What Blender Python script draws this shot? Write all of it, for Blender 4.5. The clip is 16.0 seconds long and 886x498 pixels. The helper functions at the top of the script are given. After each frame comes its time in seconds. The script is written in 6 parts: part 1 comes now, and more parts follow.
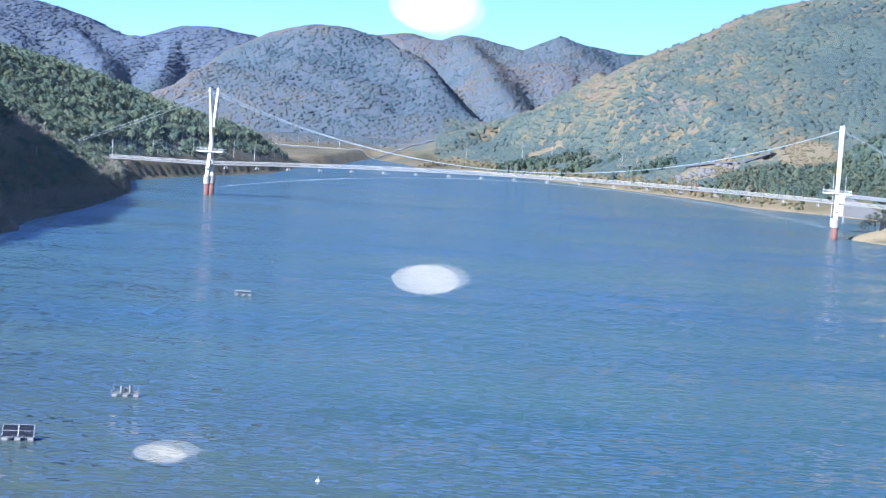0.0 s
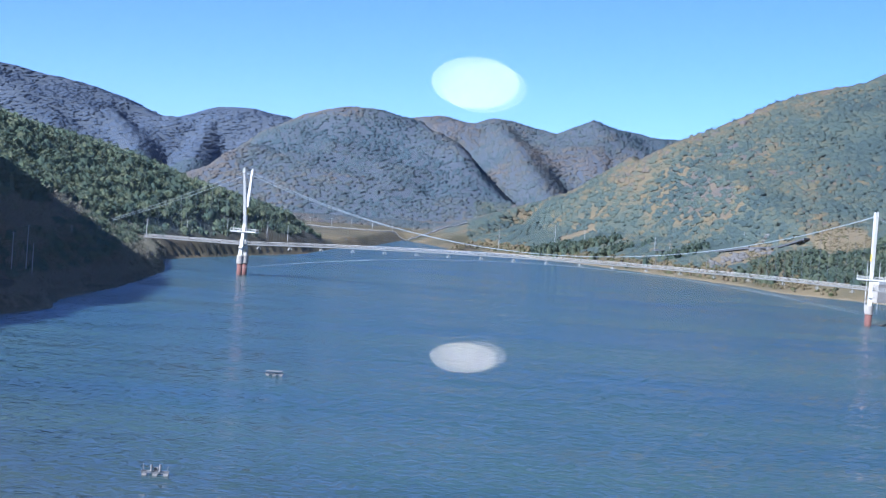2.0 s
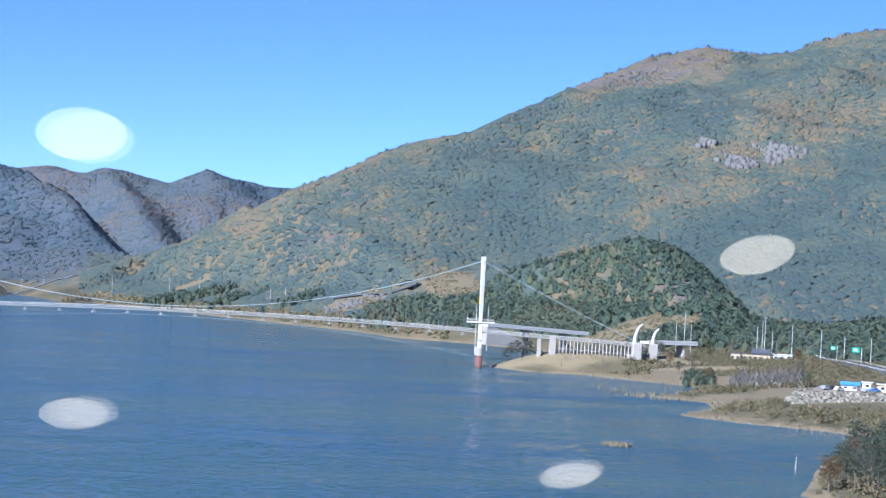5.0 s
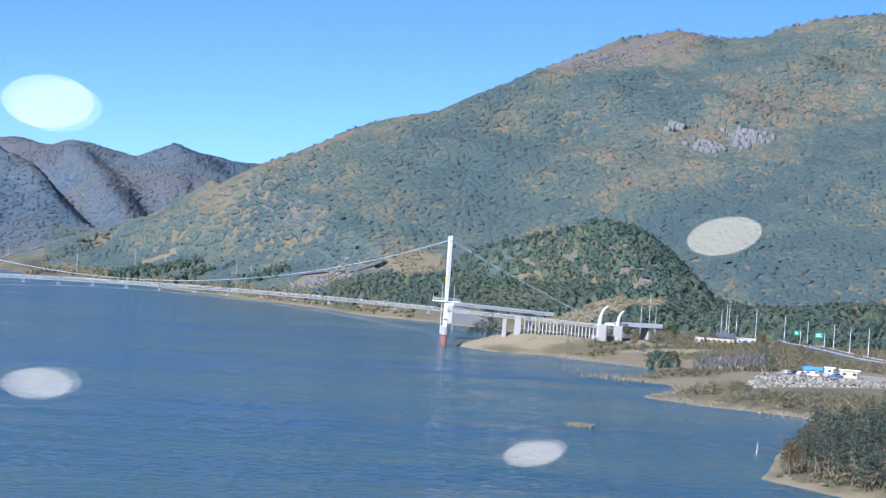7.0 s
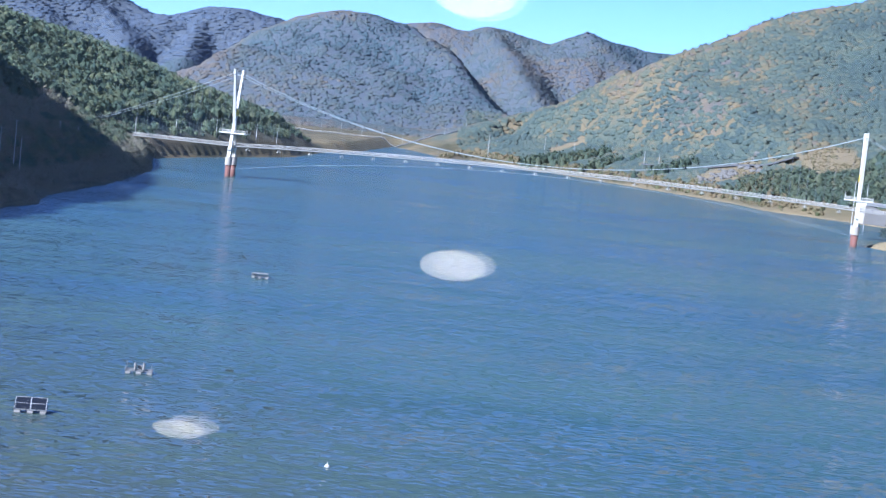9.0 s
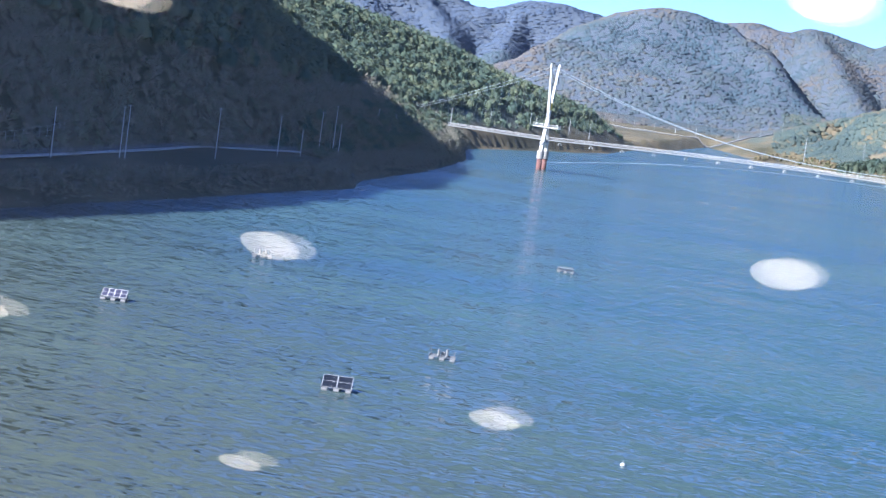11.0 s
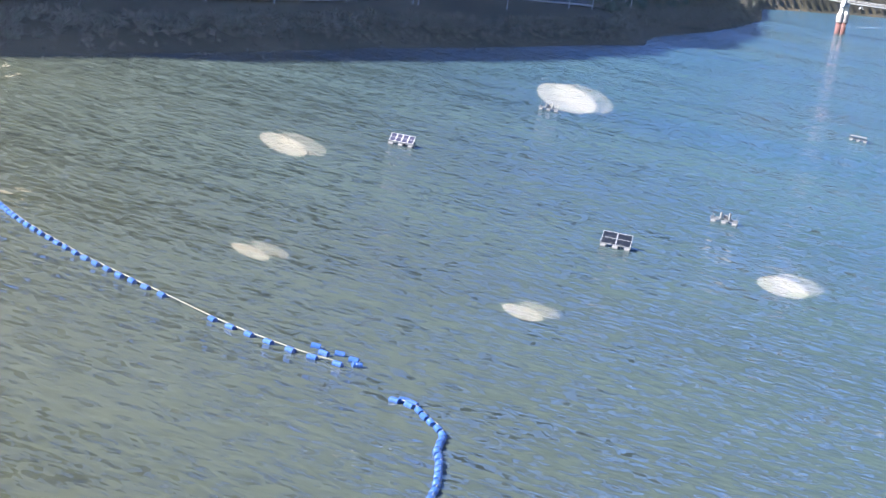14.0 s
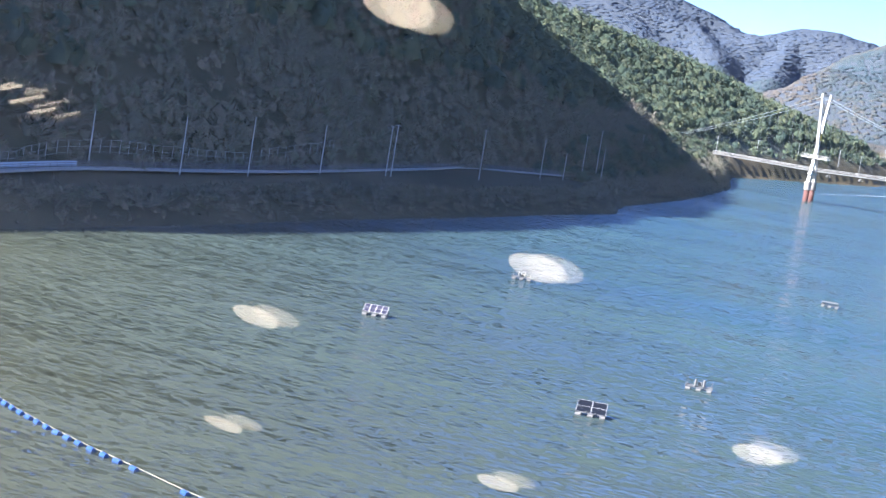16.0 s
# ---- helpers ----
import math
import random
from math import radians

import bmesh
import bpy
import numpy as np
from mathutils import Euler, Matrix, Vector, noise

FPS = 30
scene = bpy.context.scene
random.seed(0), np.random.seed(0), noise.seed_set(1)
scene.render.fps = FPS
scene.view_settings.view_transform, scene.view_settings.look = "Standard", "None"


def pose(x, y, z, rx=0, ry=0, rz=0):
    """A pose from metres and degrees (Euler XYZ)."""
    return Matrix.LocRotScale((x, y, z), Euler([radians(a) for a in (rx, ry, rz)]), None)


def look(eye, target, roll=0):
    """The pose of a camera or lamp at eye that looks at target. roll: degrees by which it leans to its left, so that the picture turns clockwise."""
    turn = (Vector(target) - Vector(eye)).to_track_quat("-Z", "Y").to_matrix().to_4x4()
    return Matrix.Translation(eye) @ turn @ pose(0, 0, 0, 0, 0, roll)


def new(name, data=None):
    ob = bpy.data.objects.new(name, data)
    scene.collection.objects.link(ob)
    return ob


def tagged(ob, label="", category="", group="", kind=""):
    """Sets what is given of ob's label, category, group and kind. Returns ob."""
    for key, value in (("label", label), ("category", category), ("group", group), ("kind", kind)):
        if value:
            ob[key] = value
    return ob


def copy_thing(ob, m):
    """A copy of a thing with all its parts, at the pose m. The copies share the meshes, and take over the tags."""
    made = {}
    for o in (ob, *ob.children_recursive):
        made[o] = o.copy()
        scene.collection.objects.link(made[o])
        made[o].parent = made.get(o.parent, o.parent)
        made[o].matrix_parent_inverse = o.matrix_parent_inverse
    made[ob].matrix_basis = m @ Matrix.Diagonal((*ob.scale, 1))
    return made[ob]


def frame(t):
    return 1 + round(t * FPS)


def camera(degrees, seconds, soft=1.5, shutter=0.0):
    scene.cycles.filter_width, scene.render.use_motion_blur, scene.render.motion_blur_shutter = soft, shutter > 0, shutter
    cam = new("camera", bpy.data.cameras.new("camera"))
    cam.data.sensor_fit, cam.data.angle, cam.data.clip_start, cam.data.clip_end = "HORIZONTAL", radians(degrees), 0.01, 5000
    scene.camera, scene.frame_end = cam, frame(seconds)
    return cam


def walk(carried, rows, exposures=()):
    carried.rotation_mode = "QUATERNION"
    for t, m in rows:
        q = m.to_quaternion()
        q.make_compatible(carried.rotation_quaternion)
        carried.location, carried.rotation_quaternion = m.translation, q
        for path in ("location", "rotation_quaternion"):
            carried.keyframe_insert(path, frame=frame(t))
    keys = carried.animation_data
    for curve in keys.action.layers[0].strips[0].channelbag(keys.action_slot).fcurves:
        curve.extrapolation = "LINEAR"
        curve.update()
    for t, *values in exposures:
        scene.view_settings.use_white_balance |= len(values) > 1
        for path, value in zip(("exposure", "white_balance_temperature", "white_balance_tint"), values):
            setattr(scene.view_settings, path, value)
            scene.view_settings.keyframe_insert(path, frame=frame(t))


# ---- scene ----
# A telephoto view over a reservoir, from behind the slanted glass of an observation room.
EYE = 40.0                      # height of the eye over the water
cam = camera(29.63, 16.0, 1.2)
ROWS = [
    (0.0, 0.0416, 0.0009, 0.0143, 85.884, -3.624, 0.261),
    (0.5, 0.0316, 0.0052, 0.0114, 86.795, -3.867, 0.554),
    (1.0, 0.0299, 0.0027, 0.0057, 87.621, -4.122, 0.727),
    (1.5, 0.0269, 0.0048, 0.003, 88.179, -4.151, 1.109),
    (2.0, 0.0284, 0.0035, 0.0032, 88.619, -4.171, 1.387),
    (2.5, 0.027, 0.002, 0.0029, 88.865, -3.796, 0.848),
    (3.0, 0.0308, 0.0043, 0.0036, 88.694, -2.996, -1.561),
    (3.5, 0.0401, 0.0039, 0.0042, 88.9, -2.471, -4.896),
    (4.0, 0.0393, -0.0029, 0.0047, 89.978, -2.628, -7.469),
    (4.5, 0.0334, -0.0062, 0.0057, 90.912, -2.943, -9.631),
    (5.0, 0.034, -0.0087, 0.0057, 91.109, -3.072, -11.744),
    (5.2, 0.0353, -0.0084, 0.0062, 91.102, -3.07, -12.547),
    (7.3, 0.0352, -0.0004, 0.0001, 90.043, -4.312, -12.705),
    (7.5, 0.0371, -0.0004, 0.0011, 89.499, -4.348, -11.563),
    (8.0, 0.0425, -0.0027, 0.001, 87.83, -4.739, -7.885),
    (8.5, 0.0278, -0.0204, 0.0027, 86.261, -5.394, -3.409),
    (9.0, 0.019, -0.0038, 0.003, 85.498, -5.94, 1.057),
    (9.5, 0.002, 0.0058, 0.0052, 85.486, -5.969, 4.599),
    (9.7, -0.0019, 0.0076, 0.0055, 85.541, -5.921, 5.702),
    (11.8, -0.0461, -0.0066, 0.0001, 82.4, -9.696, 14.549),
    (12.0, -0.048, -0.0062, -0.0004, 81.972, -9.935, 15.055),
    (12.5, -0.0525, -0.0044, -0.0021, 80.825, -10.036, 16.026),
    (13.0, -0.0484, -0.0004, -0.0011, 79.249, -9.77, 17.266),
    (13.5, -0.0527, 0.0028, -0.0018, 77.969, -9.524, 19.461),
    (14.0, -0.06, 0.0102, -0.0056, 77.546, -9.614, 21.953),
    (14.5, -0.0657, 0.0105, -0.0058, 78.761, -9.717, 23.46),
    (15.0, -0.0603, 0.0063, -0.0045, 81.283, -9.935, 23.374),
    (15.5, -0.0581, 0.0016, -0.0025, 82.755, -9.82, 22.763),
    (16.0, -0.0548, 0.0018, -0.0023, 83.512, -9.194, 20.964),
]
walk(cam, [(t, pose(x, y, EYE + z, rx, ry, rz)) for t, x, y, z, rx, ry, rz in ROWS], [(0.0, 1.78, 4780, 15), (0.7, 1.50, 4780, 15), (2.0, 1.30, 4780, 15), (3.5, 1.32, 4780, 15), (7.5, 1.28, 4780, 15), (8.5, 1.33, 4730, 15), (9.3, 1.68, 4730, 15), (12.0, 1.90, 5120, 15), (14.5, 2.16, 5300, 15), (16.0, 2.16, 5300, 15)])

# ---------------------------------------------------------------- world and sun
SUN_AZ, SUN_EL = -130.5, 36.3   # compass degrees from +y towards +x, and height
world = bpy.data.worlds.new("sky")
scene.world = world
world.use_nodes = True
wn = world.node_tree.nodes
sky = wn.new("ShaderNodeTexSky")
sky.sky_type, sky.sun_disc = "NISHITA", False
sky.sun_elevation, sky.sun_rotation = radians(SUN_EL), radians(SUN_AZ)
sky.altitude, sky.air_density, sky.dust_density, sky.ozone_density = 2200, 0.82, 0.25, 1.8
wn["Background"].inputs["Strength"].default_value = 0.074
clear = wn.new("ShaderNodeMix")   # a clear autumn sky, deeper blue than the plain model
clear.data_type, clear.blend_type = "RGBA", "MULTIPLY"
clear.inputs["Factor"].default_value, clear.inputs["B"].default_value = 1.0, (0.74, 0.80, 1.0, 1)
world.node_tree.links.new(sky.outputs[0], clear.inputs["A"])
world.node_tree.links.new(clear.outputs["Result"], wn["Background"].inputs["Color"])
sun = new("sun", bpy.data.lights.new("sun", "SUN"))
sun.data.energy, sun.data.angle, sun.data.color = 4.9, radians(0.53), (1.0, 0.93, 0.82)
sun_way = Vector((math.sin(radians(SUN_AZ)) * math.cos(radians(SUN_EL)), math.cos(radians(SUN_AZ)) * math.cos(radians(SUN_EL)), math.sin(radians(SUN_EL))))
sun.matrix_world = look(sun_way * 900, (0, 0, 0))

# ---------------------------------------------------------------- materials
def mat(name, col, rough=0.8, metal=0.0, var=0.25, scale=3.0, bump=0.0, col2=None, spec=0.5, island=0.0, obj=0.0, coarse=None):
    """Procedural surface: two scales of colour variation, roughness, fine relief."""
    m = bpy.data.materials.new(name)
    m.use_nodes = True
    nt, n, l = m.node_tree, m.node_tree.nodes, m.node_tree.links
    b = n["Principled BSDF"]
    b.inputs["Roughness"].default_value, b.inputs["Metallic"].default_value = rough, metal
    b.inputs["Specular IOR Level"].default_value = spec
    geo = n.new("ShaderNodeNewGeometry")
    fine = n.new("ShaderNodeTexNoise"); fine.inputs["Scale"].default_value = scale; fine.inputs["Detail"].default_value = 5
    big = n.new("ShaderNodeTexNoise"); big.inputs["Scale"].default_value = coarse or scale * 0.13; big.inputs["Detail"].default_value = 3
    l.new(geo.outputs["Position"], fine.inputs["Vector"]); l.new(geo.outputs["Position"], big.inputs["Vector"])
    c2 = col2 or tuple(c * 0.55 for c in col)
    mix1 = n.new("ShaderNodeMix"); mix1.data_type = "RGBA"
    ramp = n.new("ShaderNodeValToRGB")
    ramp.color_ramp.elements[0].position, ramp.color_ramp.elements[1].position = 0.5 - 0.24, 0.5 + 0.24
    addn = n.new("ShaderNodeMath"); addn.operation = "ADD"
    halfn = n.new("ShaderNodeMath"); halfn.operation = "MULTIPLY"; halfn.inputs[1].default_value = 0.5
    l.new(fine.outputs["Fac"], addn.inputs[0]); l.new(big.outputs["Fac"], addn.inputs[1]); l.new(addn.outputs[0], halfn.inputs[0])
    fac = halfn.outputs[0]
    if island or obj:
        rnd = geo.outputs["Random Per Island"] if island else n.new("ShaderNodeObjectInfo").outputs["Random"]
        w = n.new("ShaderNodeMix"); w.data_type = "FLOAT"; w.inputs[0].default_value = island or obj
        l.new(fac, w.inputs[2]); l.new(rnd, w.inputs[3]); fac = w.outputs[0]
    l.new(fac, ramp.inputs[0])
    l.new(ramp.outputs[0], mix1.inputs["Factor"])
    lo = tuple(a + (c - a) * (0.5 + var * 2 if col2 else var * 2) for a, c in zip(col, c2))
    mix1.inputs["A"].default_value = (*col, 1)
    mix1.inputs["B"].default_value = (*(c2 if col2 else lo), 1)
    l.new(mix1.outputs["Result"], b.inputs["Base Color"])
    if bump:
        bp = n.new("ShaderNodeBump"); bp.inputs["Strength"].default_value = bump; bp.inputs["Distance"].default_value = 0.3 / scale
        l.new(fine.outputs["Fac"], bp.inputs["Height"]); l.new(bp.outputs["Normal"], b.inputs["Normal"])
    return m


def ramp_mat(name, cols, rough=0.9, patch=0.01, fine=0.3, island=0.45, shift=0.0, spec=0.2, leaf=0.0, toned=False, soft=0.55):
    """Woodland: colour by broad patches over the ground and by each crown; needles and twigs scatter light about the lie of the slope."""
    m = bpy.data.materials.new(name)
    m.use_nodes = True
    n, l = m.node_tree.nodes, m.node_tree.links
    b = n["Principled BSDF"]
    b.inputs["Roughness"].default_value = rough
    b.inputs["Specular IOR Level"].default_value = spec
    geo = n.new("ShaderNodeNewGeometry")
    big = n.new("ShaderNodeTexNoise"); big.inputs["Scale"].default_value = patch; big.inputs["Detail"].default_value = 3; big.inputs["Distortion"].default_value = 0.4
    l.new(geo.outputs["Position"], big.inputs["Vector"])
    w = n.new("ShaderNodeMix"); w.data_type = "FLOAT"; w.inputs[0].default_value = island
    if toned:
        tone = n.new("ShaderNodeAttribute"); tone.attribute_name = "tone"
        l.new(tone.outputs["Fac"], w.inputs[2])
    else:
        l.new(big.outputs["Fac"], w.inputs[2])
    l.new(geo.outputs["Random Per Island"], w.inputs[3])
    lie = n.new("ShaderNodeAttribute"); lie.attribute_name = "lie"
    own, sum_, unit = n.new("ShaderNodeVectorMath"), n.new("ShaderNodeVectorMath"), n.new("ShaderNodeVectorMath")
    own.operation, sum_.operation, unit.operation = "SCALE", "ADD", "NORMALIZE"
    own.inputs["Scale"].default_value = 1.0 - soft
    l.new(geo.outputs["Normal"], own.inputs[0]); l.new(own.outputs[0], sum_.inputs[0]); l.new(lie.outputs["Vector"], sum_.inputs[1])
    l.new(sum_.outputs[0], unit.inputs[0]); l.new(unit.outputs[0], b.inputs["Normal"])
    sm = n.new("ShaderNodeTexNoise"); sm.inputs["Scale"].default_value = fine; sm.inputs["Detail"].default_value = 4
    l.new(geo.outputs["Position"], sm.inputs["Vector"])
    w2 = n.new("ShaderNodeMath"); w2.operation = "MULTIPLY_ADD"; w2.inputs[1].default_value = 0.3; w2.inputs[2].default_value = -0.15 + shift
    l.new(sm.outputs["Fac"], w2.inputs[0])
    ad = n.new("ShaderNodeMath"); ad.operation = "ADD"
    l.new(w.outputs[0], ad.inputs[0]); l.new(w2.outputs[0], ad.inputs[1])
    ramp = n.new("ShaderNodeValToRGB")
    e = ramp.color_ramp.elements
    while len(e) < len(cols):
        e.new(0.5)
    for k, (p, c) in enumerate(cols):
        e[k].position, e[k].color = p, (*c, 1)
    l.new(ad.outputs[0], ramp.inputs[0]); l.new(ramp.outputs[0], b.inputs["Base Color"])
    if leaf:
        thin, both = n.new("ShaderNodeBsdfTranslucent"), n.new("ShaderNodeMixShader")
        both.inputs[0].default_value = leaf
        l.new(ramp.outputs[0], thin.inputs["Color"])
        l.new(b.outputs[0], both.inputs[1]); l.new(thin.outputs[0], both.inputs[2])
        l.new(both.outputs[0], n["Material Output"].inputs["Surface"])
    return m


CABLE = mat("cable_sheath", (0.36, 0.40, 0.40), 0.6, var=0.1, scale=1)
DECKW = mat("weathered_white", (0.52, 0.49, 0.43), 0.6, var=0.2, scale=0.5)
WALKB = mat("walkway_boards", (0.48, 0.45, 0.41), 0.8, var=0.25, scale=1.5)
PALEPANEL = mat("pale_panel", (0.62, 0.66, 0.72), 0.6, var=0.15, scale=1.5)
RAILG = mat("dark_grey_rail", (0.20, 0.20, 0.21), 0.7, var=0.2, scale=1.5)
WHITE = mat("white_paint", (0.62, 0.58, 0.50), 0.6, var=0.22, scale=0.6)
CONC = mat("concrete", (0.42, 0.37, 0.30), 0.9, var=0.25, scale=0.8, bump=0.2)
RUST = mat("red_band", (0.20, 0.085, 0.06), 0.8, var=0.3, scale=1.2)
STEEL = mat("galvanised_steel", (0.42, 0.44, 0.46), 0.45, metal=0.6, var=0.2, scale=4)
GREYPOST = mat("grey_post", (0.68, 0.66, 0.62), 0.6, var=0.15, scale=2)
RAFTGREY = mat("dull_raft_steel", (0.20, 0.195, 0.185), 0.7, var=0.25, scale=2)
DARK = mat("dark_metal", (0.05, 0.05, 0.055), 0.5, var=0.2, scale=3)
PANEL = mat("solar_cells", (0.018, 0.020, 0.026), 0.2, var=0.3, scale=6)
# lighter mauve copy of the cells: reflected sky put into the base colour
PANELSHEEN = mat("sky_sheen_cells", (0.050, 0.045, 0.075), 0.3, var=0.25, scale=6)
FLOATW = mat("float_plastic", (0.26, 0.24, 0.21), 0.6, var=0.3, scale=3)
BLUE = mat("blue_drum", (0.052, 0.122, 0.35), 0.35, var=0.25, scale=4, obj=0.25)
BLUELIGHT = mat("faded_blue", (0.22, 0.36, 0.62), 0.5, var=0.25, scale=4)
ROPE = mat("pale_rope", (0.38, 0.35, 0.24), 0.9, var=0.3, scale=8)
YELLOW = mat("yellow_paint", (0.75, 0.50, 0.05), 0.5, var=0.1, scale=2)
RIM = mat("panel_edge", (0.34, 0.33, 0.32), 0.5, var=0.2, scale=3)
BARK = mat("bark", (0.16, 0.12, 0.09), 0.95, var=0.35, scale=3, bump=0.4)
SAND = mat("shore_sand", (0.30, 0.245, 0.165), 0.95, var=0.3, scale=0.25, bump=0.3)
ROCK = mat("pale_rock", (0.19, 0.175, 0.15), 0.95, var=0.5, scale=0.12, bump=0.5)
ASPH = mat("asphalt", (0.10, 0.10, 0.10), 0.9, var=0.25, scale=1.0)
REED = mat("dry_reed", (0.27, 0.225, 0.13), 0.95, var=0.4, scale=0.5, island=0.6)

WOODS = [(0.10, (0.058, 0.080, 0.074)), (0.36, (0.078, 0.100, 0.080)), (0.52, (0.108, 0.116, 0.080)), (0.66, (0.190, 0.142, 0.074)), (0.80, (0.138, 0.116, 0.094)), (0.95, (0.150, 0.128, 0.118))]
# distant woods: brown and green with a mild blue haze mixed into the colour
FARS_HAZED = [(0.12, (0.064, 0.092, 0.104)), (0.40, (0.088, 0.104, 0.100)), (0.60, (0.142, 0.118, 0.090)), (0.85, (0.108, 0.106, 0.112))]
PINE = ramp_mat("pine_needles", [(0.22, (0.052, 0.076, 0.056)), (0.48, (0.082, 0.108, 0.070)), (0.70, (0.122, 0.134, 0.072)), (0.82, (0.175, 0.130, 0.070))], patch=0.012, island=0.45, leaf=0.3)
MIXED = ramp_mat("mixed_wood", WOODS, island=0.26, fine=0.02, leaf=0.15, toned=True, soft=0.7)
FARWOOD_HAZED = ramp_mat("far_wood_hazed", FARS_HAZED, island=0.14, fine=0.02, leaf=0.1, toned=True, soft=0.78)
# paler copy of the pine colour, lifted to offset shade on the western hill
LIFTEDPINE = ramp_mat("shade_lifted_pine", [(0.28, (0.100, 0.140, 0.100)), (0.5, (0.145, 0.185, 0.110)), (0.72, (0.215, 0.225, 0.115))], patch=0.012, island=0.5, leaf=0.3, soft=0.5)
# pale blue is the farthest ridge's haze, put into the base colour
HAZEWOOD = ramp_mat("farthest_hazed_wood", [(0.30, (0.080, 0.106, 0.148)), (0.55, (0.092, 0.112, 0.146)), (0.80, (0.106, 0.118, 0.142))], patch=0.003, island=0.15, fine=0.02, leaf=0.1, soft=0.84)
BARE = ramp_mat("leafless_scrub", [(0.25, (0.185, 0.195, 0.125)), (0.42, (0.270, 0.240, 0.170)), (0.58, (0.340, 0.275, 0.190)), (0.72, (0.250, 0.250, 0.150)), (0.85, (0.160, 0.195, 0.105))], patch=0.03, island=0.5, leaf=0.35)
SCRUB = ramp_mat("olive_scrub", [(0.25, (0.120, 0.122, 0.054)), (0.42, (0.205, 0.160, 0.080)), (0.60, (0.255, 0.190, 0.105)), (0.80, (0.108, 0.128, 0.050))], patch=0.03, island=0.55, leaf=0.4)
GREYTWIG = ramp_mat("grey_twigs", [(0.3, (0.16, 0.145, 0.12)), (0.55, (0.22, 0.20, 0.165)), (0.8, (0.27, 0.235, 0.18))], patch=0.05, island=0.5, leaf=0.3)
AUTUMN = ramp_mat("autumn_leaves", [(0.3, (0.17, 0.095, 0.035)), (0.55, (0.26, 0.15, 0.055)), (0.8, (0.17, 0.13, 0.07))], patch=0.05, island=0.5, leaf=0.35)

# lake water: murky green body, sky reflected in wind ripples
WATER = bpy.data.materials.new("lake_water")
WATER.use_nodes = True
n, l = WATER.node_tree.nodes, WATER.node_tree.links
b = n["Principled BSDF"]
b.inputs["Roughness"].default_value, b.inputs["IOR"].default_value = 0.05, 1.50
geo = n.new("ShaderNodeNewGeometry")


def stretched(sx, sy, scale, detail, rot):
    mp = n.new("ShaderNodeMapping")
    mp.inputs["Scale"].default_value, mp.inputs["Rotation"].default_value = (sx, sy, 1), (0, 0, radians(rot))
    tx = n.new("ShaderNodeTexNoise"); tx.inputs["Scale"].default_value, tx.inputs["Detail"].default_value = scale, detail
    l.new(geo.outputs["Position"], mp.inputs["Vector"]); l.new(mp.outputs[0], tx.inputs["Vector"])
    return tx.outputs["Fac"]


def joined(op, a, c):
    k = n.new("ShaderNodeMath"); k.operation = op
    for i, v in enumerate((a, c)):
        if isinstance(v, float):
            k.inputs[i].default_value = v
        else:
            l.new(v, k.inputs[i])
    return k.outputs[0]


def slope(parts):
    """Sum of noise fields about zero, as a slope of the surface."""
    total = None
    for field, size in parts:
        k = n.new("ShaderNodeMath"); k.operation = "MULTIPLY_ADD"; k.inputs[1].default_value, k.inputs[2].default_value = size, -size * 0.5
        l.new(field, k.inputs[0])
        total = k.outputs[0] if total is None else joined("ADD", total, k.outputs[0])
    return total


gust = stretched(0.30, 1.0, 0.014, 4, 6)
calm = n.new("ShaderNodeMapRange"); calm.inputs[1].default_value, calm.inputs[2].default_value, calm.inputs[3].default_value, calm.inputs[4].default_value = 0.33, 0.67, 0.62, 1.35
l.new(gust, calm.inputs[0])
sy = slope(((stretched(0.55, 1.0, 0.95, 1, 5), 1.15), (stretched(0.60, 1.0, 2.2, 1, -6), 0.80), (stretched(0.45, 1.0, 0.42, 2, 7), 0.60), (stretched(0.22, 1.0, 0.13, 3, 3), 0.55), (stretched(0.14, 1.0, 0.033, 3, 5), 0.50)))
sx = slope(((stretched(0.6, 1.0, 0.9, 1, 30), 0.8), (stretched(0.7, 1.0, 2.3, 1, -25), 0.5)))
sy, sx = joined("MULTIPLY", sy, calm.outputs[0]), joined("MULTIPLY", sx, calm.outputs[0])
crests = n.new("ShaderNodeMapRange"); crests.inputs[1].default_value, crests.inputs[2].default_value, crests.inputs[3].default_value, crests.inputs[4].default_value = 0.0, 0.055, -0.55, 0.0   # steep fronts of the wavelets
l.new(joined("ABSOLUTE", joined("SUBTRACT", stretched(0.38, 1.0, 0.50, 2, 6), 0.5), 0.0), crests.inputs[0])
sy = joined("ADD", sy, joined("MULTIPLY", crests.outputs[0], calm.outputs[0]))
sy = joined("ADD", sy, -0.05)
cx_ = n.new("ShaderNodeCombineXYZ"); cx_.inputs[2].default_value = 1.0
l.new(sx, cx_.inputs[0]); l.new(sy, cx_.inputs[1])
un = n.new("ShaderNodeVectorMath"); un.operation = "NORMALIZE"
l.new(cx_.outputs[0], un.inputs[0]); l.new(un.outputs[0], b.inputs["Normal"])
ramp = n.new("ShaderNodeValToRGB")
ramp.color_ramp.elements[0].position, ramp.color_ramp.elements[1].position = 0.35, 0.65
ramp.color_ramp.elements[0].color, ramp.color_ramp.elements[1].color = (0.031, 0.065, 0.071, 1), (0.053, 0.088, 0.083, 1)
l.new(gust, ramp.inputs[0])
